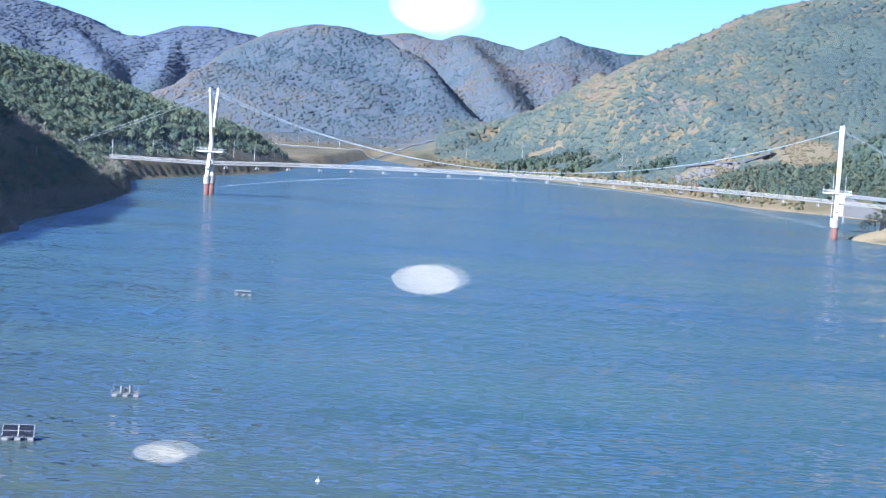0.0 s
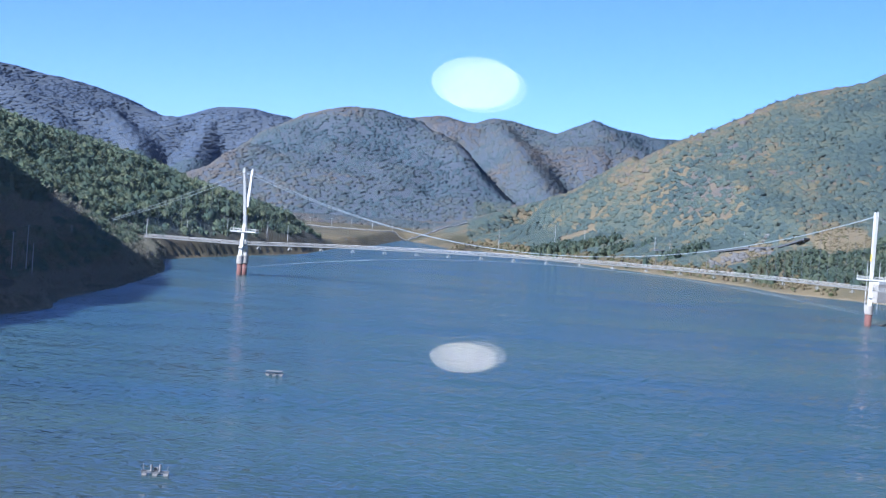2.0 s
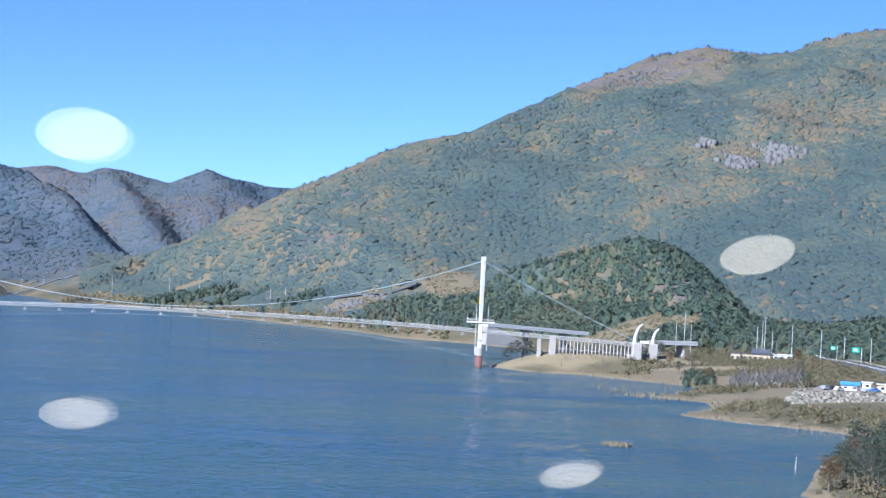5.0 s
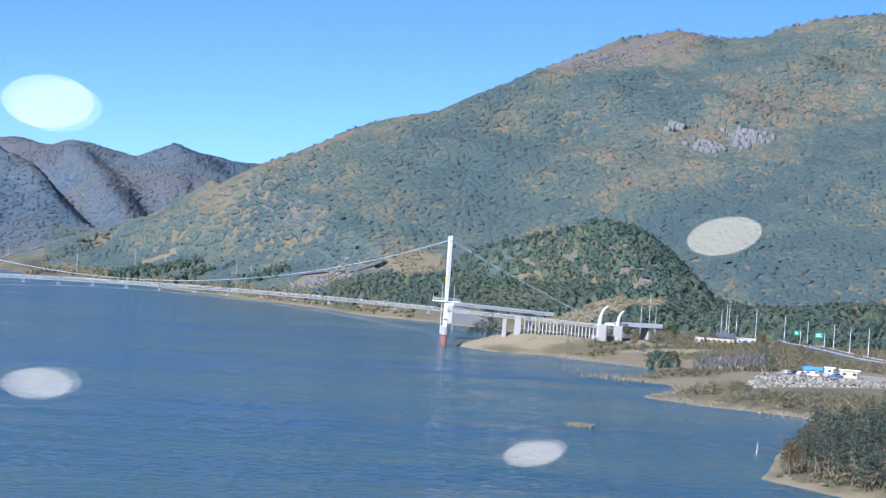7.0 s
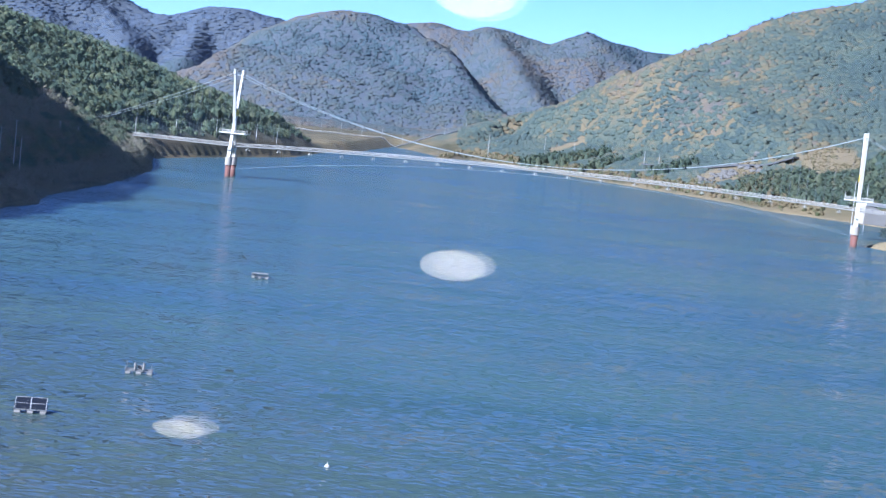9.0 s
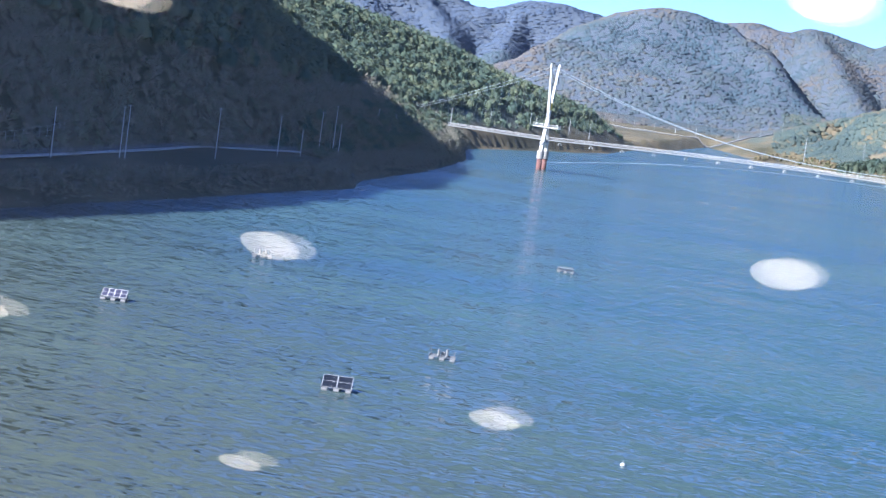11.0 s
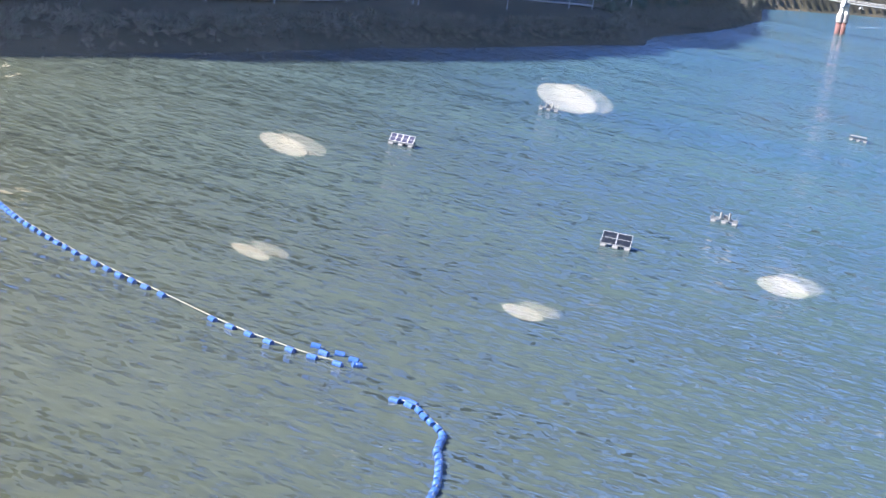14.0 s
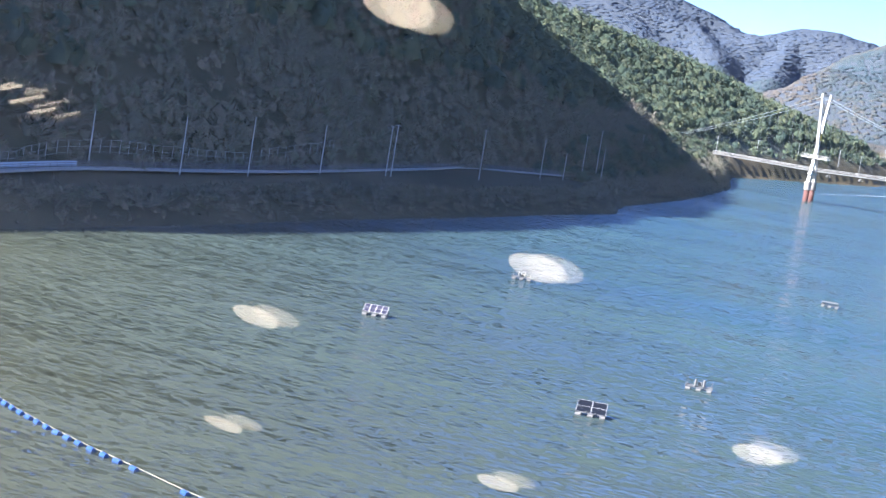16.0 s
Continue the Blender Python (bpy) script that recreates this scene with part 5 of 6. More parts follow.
LEAFGREEN = ramp_mat("pale_green_leaves", [(0.3, (0.07, 0.10, 0.035)), (0.55, (0.12, 0.14, 0.05)), (0.8, (0.17, 0.16, 0.07))], patch=0.1, island=0.6)
KINDS = {}
for kind, tall, label, count in (("pine", 9.0, "dark green shore pine with layered crown", 3), ("autumn", 6.0, "small tree with orange autumn leaves", 2), ("leafy", 6.5, "rounded pale green willow", 2), ("bare", 7.5, "leafless grey brown tree", 2)):
    KINDS[kind] = [(tall, label, 7 * k + len(kind)) for k in range(count)]
MADE = {}


def plant(kind, k, x, y, s=1.0, rz=0.0):
    k %= len(KINDS[kind])
    tall, label, seed = KINDS[kind][k]
    z = max(ground_at(x, y), 0.2)
    if (kind, k) not in MADE:
        t = empty("tree", x, y, z - 0.05, rz, label, "tree", "shore trees")
        tree_parts(t, kind, tall, seed)
        t.scale = (s, s, s)
        MADE[kind, k] = t
    else:
        t = copy_thing(MADE[kind, k], pose(x, y, z - 0.05, 0, 0, rz))
        t.scale = (s, s, s)
    return t


r = random.Random(5)
spots = []
for _ in range(3000):
    a, d = r.uniform(24.3, 31), r.uniform(285, 470)
    x, y = polar(a, d)
    if float(shore(np.array([x]), np.array([y]), RIGHT)[0]) > 5 and all((x - p) ** 2 + (y - q) ** 2 > 18 for p, q in spots):
        spots.append((x, y))
    if len(spots) >= 105:
        break
for k, (x, y) in enumerate(spots):
    edge = float(shore(np.array([x]), np.array([y]), RIGHT)[0])
    kind = ("autumn" if edge < 9 and r.random() < 0.5 else "pine") if r.random() < 0.75 else ("bare" if r.random() < 0.6 else "leafy")
    plant(kind, k, x, y, r.uniform(0.7, 1.15), r.uniform(0, 360))
for k, (x, y) in enumerate(((158, 336), (163, 344), (168, 352), (172, 360), (177, 369), (181, 377), (186, 385), (190, 392), (163, 334), (170, 342), (176, 352), (183, 362), (189, 374), (195, 384), (172, 332), (180, 344), (188, 356))):
    plant(("autumn", "pine", "pine", "bare", "pine")[k % 5], k, x, y, 0.75 + 0.07 * (k % 4), 47 * k)
for kind, az_, d_, s_ in (("leafy", 20.9, 860, 1.35), ("bare", 21.6, 850, 1.4), ("bare", 20.3, 860, 1.1), ("autumn", 19.6, 800, 1.1), ("autumn", 20.9, 745, 1.0), ("pine", 19.9, 775, 0.7), ("pine", 20.4, 770, 0.7), ("pine", 23.9, 760, 0.8),
                          ("autumn", 23.8, 850, 1.2), ("pine", 14.0, 812, 0.8), ("pine", 14.2, 815, 1.05), ("pine", 14.4, 820, 1.15), ("pine", 14.65, 822, 1.2), ("pine", 14.85, 826, 1.15), ("pine", 15.1, 835, 1.1), ("pine", 15.7, 850, 1.1),
                          ("pine", 16.1, 855, 1.15), ("pine", 16.45, 860, 1.2), ("pine", 16.8, 858, 1.1), ("pine", 17.1, 862, 1.25), ("pine", 17.45, 858, 1.2), ("pine", 17.75, 860, 1.1), ("pine", 18.1, 862, 1.2), ("pine", 19.1, 838, 1.0), ("pine", 19.3, 840, 0.9), ("pine", 19.7, 850, 0.9), ("pine", 22.2, 880, 0.9), ("pine", 23.0, 890, 0.8),
                          ("bare", 22.0, 720, 0.95), ("bare", 22.2, 708, 0.9), ("bare", 22.4, 716, 1.0), ("bare", 22.6, 705, 0.95), ("bare", 22.8, 720, 1.05), ("bare", 23.0, 704, 0.95), ("bare", 23.2, 716, 1.0), ("bare", 23.4, 700, 0.95), ("bare", 23.7, 690, 1.15), ("leafy", 24.2, 690, 0.9), ("leafy", 23.5, 560, 0.6), ("leafy", 24.0, 556, 0.5), ("pine", 24.0, 700, 0.8)):
    plant(kind, int(az_ * 10), *polar(az_, d_), s_, r.uniform(0, 360))

# end of the footbridge: lattice trestle, anchor block, crescent horns
def trestle():
    t = empty("trestle_fence", 0, 0, 0, 0, "white lattice trestle under the bridge approach", "trestle")
    s0, s1 = 341.0, 378.0
    n_ = 21
    for k in range(n_ + 1):
        s = s0 + (s1 - s0) * k / n_
        p = on(s, 0)
        g = min(ground_at(p.x, p.y), deck_z(s) - 3)
        lo = max(g - 0.3, 7.2 - 1.6 * k / n_)
        part("post", box(bmesh.new(), -0.075, 0.075, -1.3, 1.3, lo, deck_z(s) - 0.7, Matrix.Translation(on(s)) @ pose(0, 0, 0, 0, 0, BRZ)), WHITE, t)
    for h in (0.03, 0.5):
        bm = bmesh.new()
        for e in (-1.3, 1.3):
            chain(bm, [on(s, e, (7.2 - 1.6 * (s - s0) / (s1 - s0)) * (1 - h) + (deck_z(s) - 0.7) * h) for s in (s0, (s0 + s1) / 2, s1)], 0.09, 5)
        part("rail", bm, WHITE, t)
    for s in (333.0, 339.4):
        p = on(s)
        g = ground_at(p.x, p.y)
        part("pier", box(bmesh.new(), *((-0.9, 0.9, -1.6, 1.6) if s < 335 else (-1.5, 1.5, -2.2, 2.2)), g - 1, deck_z(s) + (-0.7 if s < 335 else 1.0), Matrix.Translation(p) @ pose(0, 0, 0, 0, 0, BRZ), 0.15), CONC, t, "white concrete pier")


trestle()


def horns():
    p = on(380)
    g = ground_at(p.x, p.y)
    t = empty("bridge_portal", p.x, p.y, g, BRZ, "white anchor block with two curved crescent horns", "bridge portal")
    part("anchor_block", box(bmesh.new(), -2.4, 2.4, -4.5, 4.5, -1, 15.5 - g, bevel=0.5), CONC, t, "pale concrete anchor block")
    bm = box(bmesh.new(), -4.5, -2.2, -3.4, 3.4, -1, 9.5 - g, bevel=0.3)
    part("ramp_block", bm, CONC, t)
    for side, x0, tall in ((-1, -1.4, 9.5), (1, 8.5, 7.5)):
        bm = bmesh.new()
        pts = []
        for k in range(13):
            u = k / 12
            pts.append(Vector((x0 + 4.2 * (1 - math.cos(u * 1.45)) * tall / 9.5, side * 3.4, 15.0 - g + tall * math.sin(u * 1.45) / math.sin(1.45))))
        for k, (a, c) in enumerate(zip(pts, pts[1:])):
            tube(bm, a, c, 1.05 - 0.055 * k, 1.05 - 0.055 * (k + 1), 10)
        part("horn", bm, WHITE, t, "curved white horn")
    part("horn_base", box(bmesh.new(), 6.8, 11.0, 1.6, 5.2, -1, 15.3 - g, bevel=0.3), CONC, t)


horns()


def viaduct():
    a, c = Vector((*polar(13.15, 890), 0)), Vector((*polar(16.6, 930), 0))
    t = empty("road_viaduct", 0, 0, 0, 0, "white concrete road viaduct on hammerhead piers", "viaduct")
    way, rz = (c - a).length, math.degrees(math.atan2(c.y - a.y, c.x - a.x))
    m = Matrix.Translation(a) @ pose(0, 0, 0, 0, 2.6, rz)
    part("deck", box(bmesh.new(), 0, way, -4.5, 4.5, 17.5, 18.6, m, 0.15), WHITE, t)
    part("parapet", box(bmesh.new(), 0, way, -4.6, -4.3, 18.6, 19.6, m), WHITE, t)
    for u in (0.42, 0.80):
        x = way * u
        z = ground_at(*(a.lerp(c, u)).xy)
        part("pier", box(bmesh.new(), x - 0.9, x + 0.9, -1.4, 1.4, min(z, 8) - 1, 16.4, m, 0.2), CONC, t)
        part("pier_head", box(bmesh.new(), x - 1.3, x + 1.3, -4.0, 4.0, 16.3, 17.5, m, 0.3), CONC, t)
    bm = bmesh.new()              # paved slope under the western end
    prof = [(0, 17.5), (5, 17.5), (14, 14.2), (28, 10.6), (28, 8.0), (0, 8.0)]
    lo = [bm.verts.new(m @ Vector((x, -4.3, z))) for x, z in prof]
    hi = [bm.verts.new(m @ Vector((x, 4.3, z))) for x, z in prof]
    bm.faces.new(lo); bm.faces.new(hi[::-1])
    for k in range(6):
        bm.faces.new((lo[k], hi[k], hi[(k + 1) % 6], lo[(k + 1) % 6]))
    part("haunch", bm, CONC, t)
    a2, c2 = Vector((*polar(18.9, 880), 0)), Vector((*polar(20.6, 900), 0))
    u2 = empty("road_viaduct", 0, 0, 0, 0, "low white concrete road bridge beside the pines", "viaduct")
    m2 = Matrix.Translation(a2) @ pose(0, 0, 0, 0, 0, math.degrees(math.atan2(c2.y - a2.y, c2.x - a2.x)))
    part("deck", box(bmesh.new(), -4, 28, -4, 4, 13.2, 14.6, m2, 0.15), WHITE, u2)
    part("parapet", box(bmesh.new(), -4, 28, -4.1, -3.8, 14.6, 15.5, m2), WHITE, u2)
    for x in (3, 20):
        part("pier", box(bmesh.new(), x - 0.8, x + 0.8, -3, 3, 4, 13.2, m2, 0.2), CONC, u2)


viaduct()

# poles of the road
for az_, d_, top_, arm_ in ((20.03, 960, -0.60, 0.0), (19.75, 965, -1.0, 0), (20.25, 970, -1.0, 0), (22.7, 960, -0.62, 1.2), (22.62, 962, -0.75, 0.8), (22.45, 940, -0.95, 0.4), (22.95, 930, -1.05, 0.3), (23.6, 930, -0.82, 0.3), (24.55, 900, -0.95, 0.3), (25.31, 880, -1.09, 0.3),
                            (26.17, 850, -1.14, 0.3), (26.7, 820, -1.2, 0.3), (27.3, 800, -1.2, 0.3), (12.95, 950, -0.7, 0.2), (13.35, 1000, -0.75, 0.2), (8.85, 1400, -0.4, 0.3), (7.0, 1420, -0.5, 0.3), (6.4, 1440, -0.5, 0.3), (5.9, 1450, -0.45, 0.3), (3.5, 1560, -0.3, 0.3), (2.5, 1600, -0.3, 0.3), (0.6, 1680, -0.4, 0.3)):
    x_, y_ = polar(az_, d_)
    g_ = ground_at(x_, y_)
    lamp_post(x_, y_, g_, max(EYE + d_ * math.tan(radians(top_)) - g_, 5.0), "tall grey utility pole by the road", arm_)


def ribbon(name, pts, half, lift, thick, material, label, cat, kind=""):
    way = smooth_path(pts, 4.0)
    bm = bmesh.new()
    rows = []
    for k, p in enumerate(way):
        q = (way[min(k + 1, len(way) - 1)] - way[max(k - 1, 0)]).normalized()
        s = Vector((-q.y, q.x, 0))
        z = max(ground_at(*(p + s * o).xy) for o in (-half, 0, half)) + lift
        rows.append([bm.verts.new(p + s * o + Vector((0, 0, z + h))) for o, h in ((-half, 0), (half, 0), (half, -thick), (-half, -thick))])
    for a, c in zip(rows, rows[1:]):
        for k in range(4):
            bm.faces.new((a[k], a[(k + 1) % 4], c[(k + 1) % 4], c[k]))
    bm.faces.new(rows[0][::-1]); bm.faces.new(rows[-1])
    return tagged(part(name, bm, material), label, cat, kind=kind), way


def guardrail(way, half, lift, label):
    t = empty("guardrail", 0, 0, 0, 0, label, "guardrail")
    pts = []
    for k, p in enumerate(way):
        q = (way[min(k + 1, len(way) - 1)] - way[max(k - 1, 0)]).normalized()
        s = p + Vector((-q.y, q.x, 0)) * half
        pts.append(Vector((s.x, s.y, max(ground_at(*s.xy), ground_at(*p.xy)) + lift)))
    bm = bmesh.new()
    for h, w in ((0.85, 0.10), (0.5, 0.06)):
        chain(bm, [p + Vector((0, 0, h)) for p in pts], w, 5)
    part("rail", bm, WHITE, t)
    post = bmesh.new()
    tube(post, (0, 0, -0.4), (0, 0, 0.95), 0.08, 0.08, 5)
    first = part("post", post, WHITE, t)
    first.matrix_basis = Matrix.Translation(pts[0])
    for p in pts[1:]:
        o = new("post", first.data); o.parent = t; o.matrix_basis = Matrix.Translation(p)


ROADPTS = [(412, 930), (392, 860), (372, 790), (362, 723), (356, 670), (356, 610), (370, 540)]
_, way = ribbon("road", ROADPTS, 4.5, 1.2, 2.5, ASPH, "grey asphalt lakeside road on an embankment", "road", "structure")
guardrail(way, -4.4, 1.2, "white steel guardrail along the road")
guardrail(way, 4.4, 1.2, "white steel guardrail along the road")
_, way = ribbon("road", [(-205, 1960), (-140, 1925), (-75, 1935), (-20, 1990)], 3.0, 0.6, 1.2, ASPH, "pale far road across the valley mouth", "road", "structure")
guardrail(way, -3.0, 0.6, "white guardrail of the far road")
for k in range(9):
    x_, y_ = -200 + 24 * k, 1945 + 8 * (k % 2)
    lamp_post(x_, y_, ground_at(x_, y_), 10.5 + (k % 3), "thin grey utility pole by the far road", 0.4)
_, way = ribbon("road", [(150, 1450), (180, 1385), (215, 1345), (250, 1290)], 3.0, 0.6, 1.2, ASPH, "narrow road along the mountain foot", "road", "structure")


def road_sign(az_, d_, z_, w, h, label):
    x, y = polar(az_, d_)
    g = ground_at(x, y)
    t = empty("road_sign", x, y, g, -az_, label, "road sign", "road signs")
    part("pole", tube(bmesh.new(), (w * 0.7, 0.1, -0.3), (w * 0.7, 0.1, z_ + h - g), 0.13), GREYPOST, t)
    bd = part("board", box(bmesh.new(), -w / 2, w / 2, -0.06, 0.06, z_ - g, z_ + h - g, bevel=0.03), SIGN, t, "green sign board")
    part("lettering_bar", box(bmesh.new(), -w * 0.35, w * 0.2, -0.075, -0.06, z_ - g + h * 0.55, z_ - g + h * 0.75), WHITE, bd)
    part("lettering_bar", box(bmesh.new(), -w * 0.35, w * 0.3, -0.075, -0.06, z_ - g + h * 0.25, z_ - g + h * 0.4), WHITE, bd)


SIGN = mat("sign_green", (0.02, 0.28, 0.17), 0.5, var=0.1, scale=2)
road_sign(25.68, 845, 16.0, 4.0, 2.6, "green road direction sign with pale lettering")
road_sign(24.95, 880, 15.6, 2.8, 2.2, "small green road sign beside the road")

# buildings by the shore
OCHRE = mat("ochre_render", (0.55, 0.42, 0.24), 0.9, var=0.2, scale=0.8)
ROOFG = mat("dark_roof", (0.09, 0.09, 0.10), 0.8, var=0.3, scale=1.5)
ROOFB = mat("blue_sheet_roof", (0.10, 0.26, 0.62), 0.5, var=0.2, scale=1.5)
PALEW = mat("cream_wall", (0.66, 0.64, 0.60), 0.85, var=0.15, scale=0.8)
PANE = mat("window_pane", (0.03, 0.04, 0.05), 0.15, var=0.1, scale=2)


def house(az_, d_, w, dep, h, wall, roof, label, flat=False, n_=3, z=None):
    x, y = polar(az_, d_)
    g = ground_at(x, y) if z is None else z
    t = empty("house", x, y, g, -az_, label, "house", "shore buildings")
    body = part("wall", box(bmesh.new(), -w / 2, w / 2, -dep / 2, dep / 2, -1.5, h, bevel=0.05), wall, t)
    if flat:
        part("roof", box(bmesh.new(), -w / 2 - 0.4, w / 2 + 0.4, -dep / 2 - 0.4, dep / 2 + 0.4, h, h + 0.35, bevel=0.05), roof, t)
    else:
        bm = bmesh.new()
        o = 0.5
        v = [bm.verts.new(q) for q in ((-w / 2 - o, -dep / 2 - o, h), (w / 2 + o, -dep / 2 - o, h), (w / 2 + o, dep / 2 + o, h), (-w / 2 - o, dep / 2 + o, h), (-w / 2 - o, 0, h + dep * 0.3), (w / 2 + o, 0, h + dep * 0.3))]
        for q in ((0, 1, 5, 4), (2, 3, 4, 5), (0, 4, 3), (1, 2, 5), (3, 2, 1, 0)):
            bm.faces.new([v[k] for k in q])
        part("roof", bm, roof, t)
    for k in range(n_):
        cx = -w / 2 + w * (k + 0.5) / n_
        q = part("window", box(bmesh.new(), cx - 0.75, cx + 0.75, -dep / 2 - 0.06, -dep / 2 + 0.1, h * 0.35, h * 0.75), WHITE, body)
        part("pane", box(bmesh.new(), cx - 0.62, cx + 0.62, -dep / 2 - 0.08, -dep / 2, h * 0.39, h * 0.71), PANE, q)
    part("door", box(bmesh.new(), w * 0.38, w * 0.38 + 1.0, -dep / 2 - 0.07, -dep / 2 + 0.1, 0, 2.05), BARK, body)
    return t


house(22.35, 880, 17, 8, 3.6, OCHRE, ROOFG, "long low ochre house with a dark roof behind bare trees", True, 6)
house(21.75, 876, 5, 6, 4.2, OCHRE, ROOFG, "small ochre house with a dark roof", True, 2)
house(22.6, 905, 9, 7, 3.4, PALEW, ROOFG, "pale low house with a dark gabled roof", False, 3)
house(23.3, 900, 10, 7, 2.8, PALEW, PALEW, "long pale shed with a flat roof", True, 3)
house(25.55, 624, 6.2, 4.0, 1.9, PALEW, ROOFB, "white site hut with a bright blue roof", False, 2, 8.6)
house(26.75, 626, 7.0, 4.5, 2.6, OCHRE, PALEW, "tan flat-roofed site building by the yard", True, 2, 8.6)
house(26.1, 640, 3.5, 2.4, 2.4, PALEW, PALEW, "small white site cabin", True, 1, 8.6)


def car(x, y, rz, paint, label):
    t = empty("parked_car", x, y, 8.62, rz, label, "car", "parked vehicles")
    bm = bmesh.new()
    prof = [(-2.2, 0.35), (-2.2, 0.85), (-1.9, 0.95), (-1.2, 1.45), (0.5, 1.45), (1.1, 0.98), (2.1, 0.85), (2.2, 0.4)]
    a = [bm.verts.new((px, -0.85, pz)) for px, pz in prof]
    c = [bm.verts.new((px, 0.85, pz)) for px, pz in prof]
    bm.faces.new(a); bm.faces.new(c[::-1])
    for k in range(len(prof)):
        bm.faces.new((a[k], c[k], c[(k + 1) % len(prof)], a[(k + 1) % len(prof)]))
    part("body", bm, paint, t)
    for s in (-0.87, 0.87):
        part("side_window", box(bmesh.new(), -1.2, 0.5, s - 0.02, s + 0.02, 0.98, 1.36), PANE, t)
        for xx in (-1.35, 1.35):
            w = part("wheel", tube(bmesh.new(), (xx, s - 0.1, 0.32), (xx, s + 0.1, 0.32), 0.32, 0.32, 14), DARK, t)
    return t


SILVER = mat("silver_paint", (0.55, 0.56, 0.58), 0.3, metal=0.5, var=0.08, scale=3)
CARBLUE = mat("blue_paint", (0.10, 0.20, 0.45), 0.3, var=0.08, scale=3)
for az_, d_, rz, paint, label in ((24.75, 617, 40, SILVER, "silver parked car on the site yard"), (24.98, 620, 20, DARK, "dark parked car on the site yard"), (25.2, 616, 30, WHITE, "white parked car on the site yard"),
                                  (26.35, 622, 10, CARBLUE, "blue parked car on the site yard"), (26.0, 617, 60, SILVER, "silver parked car by the rubble wall")):
    car(*polar(az_, d_), rz, paint, label)

# rubble wall below the yard, shore rocks, outcrops on the mountain
def rubble(name, places, size, material, label, seed, flat=0.8):
    rr = np.random.RandomState(seed)
    cube = np.array([(x, y, z) for x in (-1, 1) for y in (-1, 1) for z in (-1, 1)], float)
    quads = np.array([(0, 1, 3, 2), (4, 6, 7, 5), (0, 4, 5, 1), (2, 3, 7, 6), (0, 2, 6, 4), (1, 5, 7, 3)])
    v, f = [], []
    for k, (x, y, z) in enumerate(places):
        s = size * rr.uniform(0.55, 1.25)
        q = cube * rr.uniform(0.55, 1.0, (8, 3)) * (s / 2) * np.array((1, 1, flat))
        a = rr.rand() * 6.28
        q = np.stack([q[:, 0] * math.cos(a) - q[:, 1] * math.sin(a), q[:, 0] * math.sin(a) + q[:, 1] * math.cos(a), q[:, 2]], 1)
        v.append(q + (x, y, z)); f.append(quads + 8 * k)
    return tagged(raw(name, np.concatenate(v), np.concatenate(f), material), label, "rocks", kind="stuff")


# gravel yard behind the rubble wall
bm = bmesh.new()
rim = [(24.3, 612), (25.2, 608.5), (26.4, 608), (28.2, 608), (28.2, 655), (24.6, 650)]
top_ = [bm.verts.new((*polar(a, d), 8.6)) for a, d in rim]
low_ = [bm.verts.new((*polar(a, d), 3.0)) for a, d in rim]
bm.faces.new(top_[::-1]); bm.faces.new(low_)
for k in range(len(rim)):
    bm.faces.new((top_[k], top_[(k + 1) % len(rim)], low_[(k + 1) % len(rim)], low_[k]))
tagged(part("yard", bm, SAND), "raised gravel yard behind a rubble wall", "yard", kind="structure")
STONES = mat("rubble_stone", (0.27, 0.235, 0.17), 0.92, var=0.6, scale=0.8, island=0.7, bump=0.2)
rr = np.random.RandomState(21)
spot = []
for _ in range(1300):
    u, h = rr.rand(), rr.rand()
    a = 23.5 + 4.6 * u
    x, y = polar(a, 600 + 8.5 * h)
    spot.append((x, y, 3.6 + 4.9 * h * min(1, 0.25 + u * 8) + 0.25 * rr.randn()))
rubble("rubble_wall", spot, 1.45, STONES, "pale piled rubble stone wall below the yard", 22)
spot = []
for poly, lo, hi, count in ((LEFT, 3, 10, 260), (RIGHT, 10, 26, 260)):
    for _ in range(count):
        k = rr.randint(lo, hi)
        (ax, ay), (cx, cy) = poly[k], poly[k + 1]
        u = rr.rand()
        x, y = ax + (cx - ax) * u + rr.randn() * 1.2, ay + (cy - ay) * u + rr.randn() * 1.2
        spot.append((x, y, max(ground_at(x, y), -0.1)))
rubble("shore_rocks", spot, 0.8, STONES, "scattered pale rocks along the waterline", 23, 0.6)
spot = []
for cx, cy, n_, sp in ((596, 1600, 16, 6), (604, 1528, 70, 8), (650, 1536, 90, 8), (655, 1560, 30, 6)):
    for _ in range(n_):
        x, y = cx + rr.randn() * sp, cy + rr.randn() * sp * 1.2
        spot.append((x, y, ground_at(x, y) + 1.2))
rubble("mountain_outcrop", spot, 5.5, ROCK, "pale grey rock outcrops on the wooded mountain", 24, 1.7)
spot = []
for _ in range(60):
    x, y = 203 + rr.randn() * 14, 1325 + rr.randn() * 14
    spot.append((x, y, ground_at(x, y) + 0.3))
rubble("quarry_rocks", spot, 5.0, ROCK, "pale broken rock in a roadside cutting", 25, 0.7)

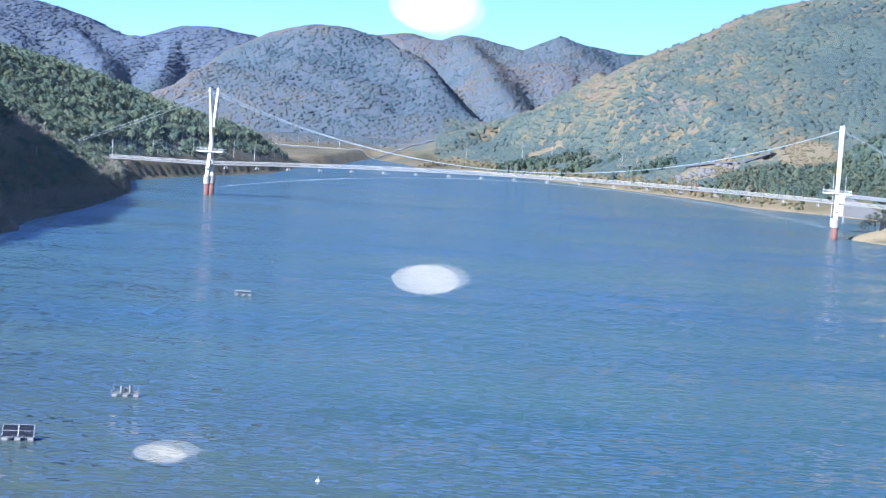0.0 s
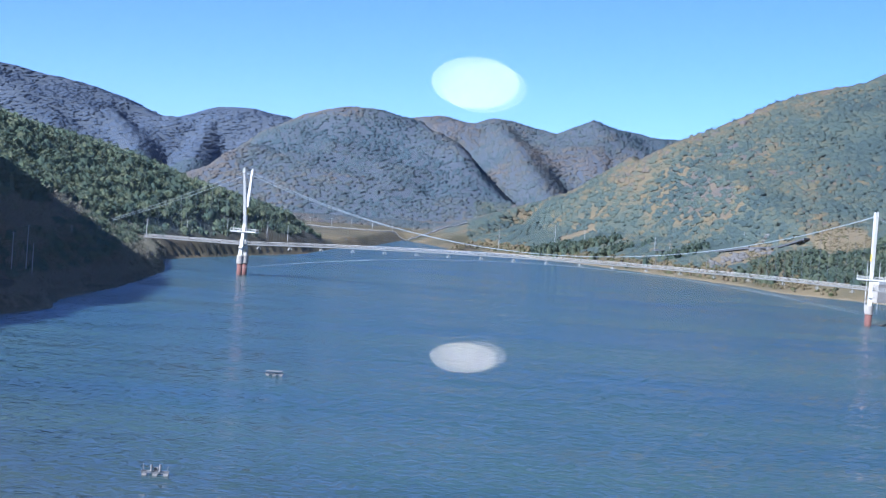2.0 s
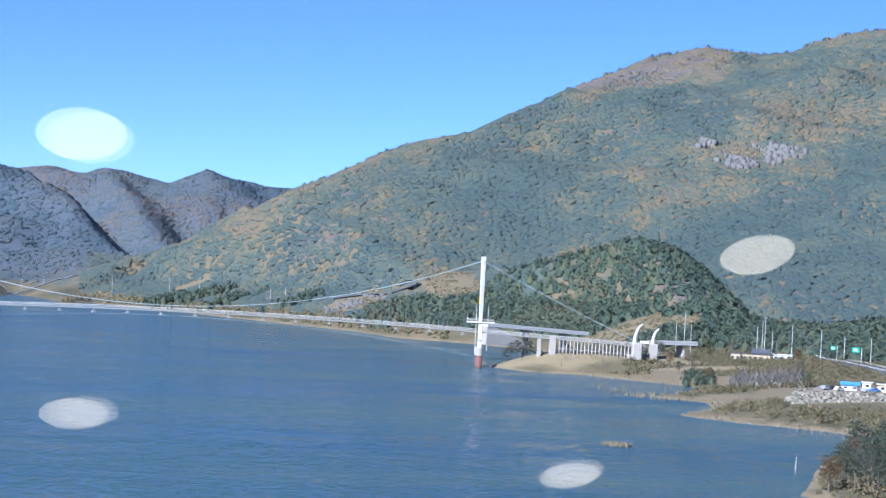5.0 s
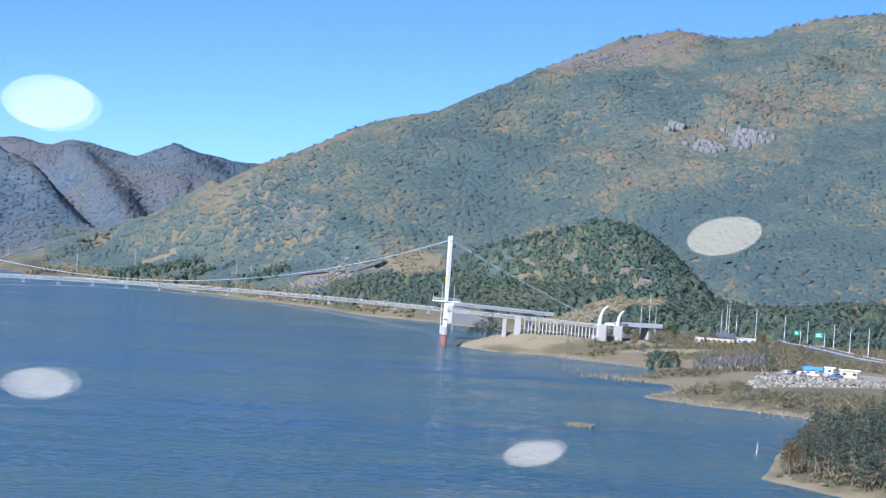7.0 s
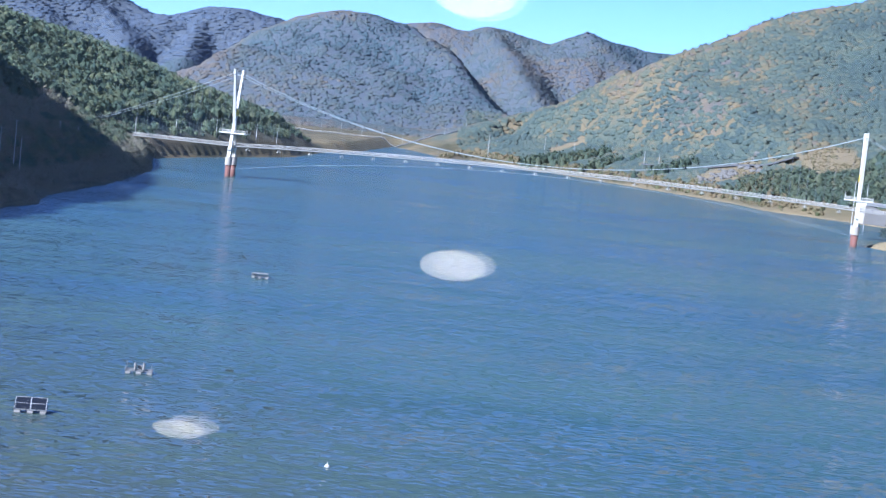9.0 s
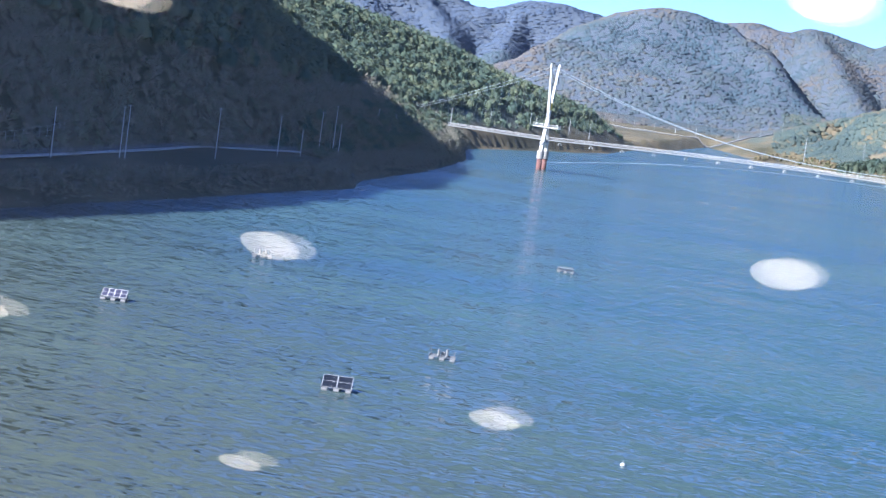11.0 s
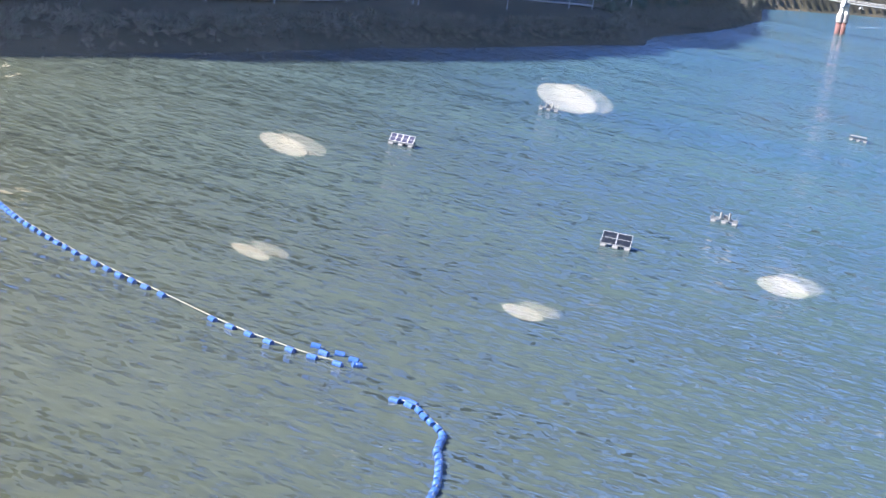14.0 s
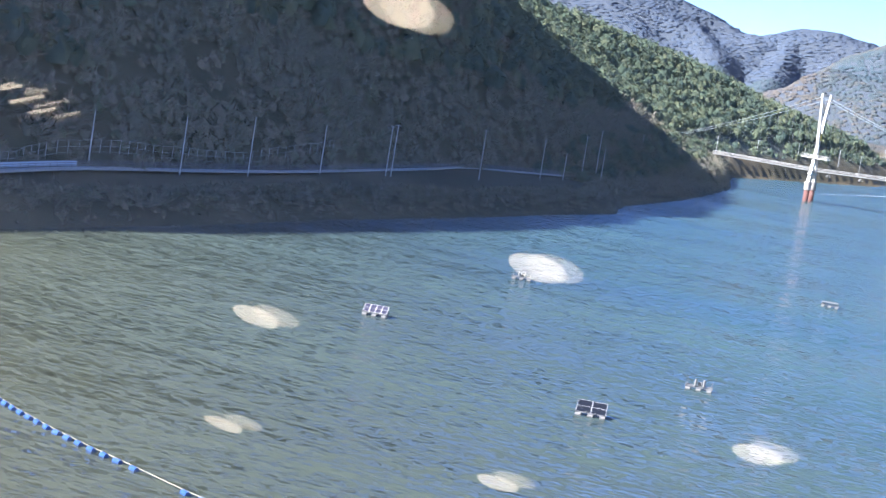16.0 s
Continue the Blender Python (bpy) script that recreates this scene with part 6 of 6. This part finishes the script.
# reeds, islet and sticks standing in the shallows
def reeds(name, places, tall, label):
    v, f = [], []
    for x, y, z in places:
        for _ in range(5):
            a, w = r.uniform(0, 6.28), r.uniform(0.15, 0.3)
            h, l1, l2 = tall * r.uniform(0.6, 1.2), r.uniform(-0.5, 0.5), r.uniform(-0.5, 0.5)
            o = len(v)
            v += [(x + w * math.cos(a), y + w * math.sin(a), z - 0.3), (x - w * math.cos(a), y - w * math.sin(a), z - 0.3), (x + l1, y + l2, z + h)]
            f.append((o, o + 1, o + 2))
    return tagged(raw(name, v, f, REED), label, "reeds", kind="stuff")


reeds("islet_reeds", [(135 + r.gauss(0, 1.9), 416 + r.gauss(0, 1.6), 0) for _ in range(130)], 0.9, "yellow green reed islet in the lake")
reeds("shore_reeds", [(x + r.gauss(0, 3.5), y + r.gauss(0, 4), 0) for x, y in ((208, 640), (212, 625), (205, 612), (212, 600)) for _ in range(22)], 1.3, "dry reeds in the shallows")
edge = []
for k in range(11, 27):
    (ax, ay), (cx, cy) = RIGHT[k], RIGHT[k + 1]
    for _ in range(int(math.hypot(cx - ax, cy - ay) * 0.7)):
        u = r.random()
        x, y = ax + (cx - ax) * u + r.gauss(0, 1.5), ay + (cy - ay) * u + r.gauss(0, 1.5)
        edge.append((x + 3, y, max(ground_at(x + 3, y), 0)))
reeds("bank_grass", edge, 0.9, "dry yellow grass along the shore")
for x, y, h, lean in ((164, 370, 3.2, 0.2), (166, 360, 1.3, 0.5), (160, 349, 1.0, -0.6), (171, 366, 1.2, 0.4)):
    t = empty("driftwood_stake", x, y, 0, 0, "pale dead stake standing in the water", "stake", "stakes")
    part("stem", tube(bmesh.new(), (0, 0, -1), (lean, 0, h), 0.11, 0.06, 6), BARK if h < 1.2 else WHITE, t)
    part("twig", tube(bmesh.new(), (lean * 0.6, 0, h * 0.55), (lean * 0.6 + 0.5, 0.1, h * 0.75), 0.05, 0.02, 5), BARK, t)
t = empty("marker_buoy", -12.2, 184, 0, 0, "small white marker buoy", "buoy")
bm = bmesh.new()
bmesh.ops.create_icosphere(bm, subdivisions=2, radius=0.32)
part("ball", bm, WHITE, t, "", True)
part("stem", tube(bmesh.new(), (0, 0, 0.25), (0, 0, 0.6), 0.04), WHITE, t)

# west bank fences, tarpaulin and shrubs
def net_fence():
    t = empty("netting_fence", 0, 0, 0, 0, "grey netting fence on thin posts behind the walkway", "fence")
    way = smooth_path([(x - 6.5, y + 2) for x, y in WALK[1:8]], 2.6)
    post = bmesh.new()
    tube(post, (0, 0, -0.5), (0, 0, 2.9), 0.07, 0.06, 5)
    first, top = None, []
    for p in way:
        g = ground_at(*p.xy)
        if first is None:
            first = part("post", post, GREYPOST, t)
            o = first
        else:
            o = new("post", first.data); o.parent = t
        o.matrix_basis = Matrix.Translation((p.x, p.y, g))
        top.append(Vector((p.x, p.y, g)))
    for h in (2.85, 1.5, 0.3):
        part("wire", chain(bmesh.new(), [q + Vector((0, 0, h)) for q in top], 0.03, 4), GREYPOST, t)


net_fence()
GREENNET = mat("green_net", (0.03, 0.22, 0.17), 0.8, var=0.2, scale=2)
t = empty("green_netting", -187.5, 248, ground_at(-187.5, 248), 95, "green safety netting on poles over a blue tarpaulin", "netting")
for k in range(9):
    part("post", tube(bmesh.new(), (-9 + 2.3 * k, 0, -0.5), (-9 + 2.3 * k, 0, 3.6), 0.06), GREYPOST, t)
bm = bmesh.new()
for k in range(46):
    box(bm, -9 + 0.4 * k, -9 + 0.4 * k + 0.05, -0.03, 0.03, 0.3, 3.5)
for k in range(14):
    box(bm, -9, 9.4, -0.03, 0.03, 0.3 + 0.24 * k, 0.35 + 0.24 * k)
part("netting", bm, GREENNET, t, "green safety netting")
bm = bmesh.new()
g0 = bmesh.ops.create_grid(bm, x_segments=18, y_segments=6, size=0.5)["verts"]
for v in g0:
    v.co = Vector((v.co.x * 17, -1.5 - v.co.y * 2.0, 0.9 + v.co.y * 1.2 + 0.15 * noise.noise(Vector((v.co.x * 9, v.co.y * 5, 1)))))
bmesh.ops.solidify(bm, geom=bm.faces[:], thickness=0.05)
part("tarpaulin", bm, BLUELIGHT, t, "crumpled blue tarpaulin")
for kind, x, y, s_ in (("autumn", -172, 234, 0.55), ("bare", -170, 238, 0.55), ("bare", -164.5, 252, 0.45), ("bare", -150, 405, 0.4)):
    plant(kind, 1, x, y, s_, 30)
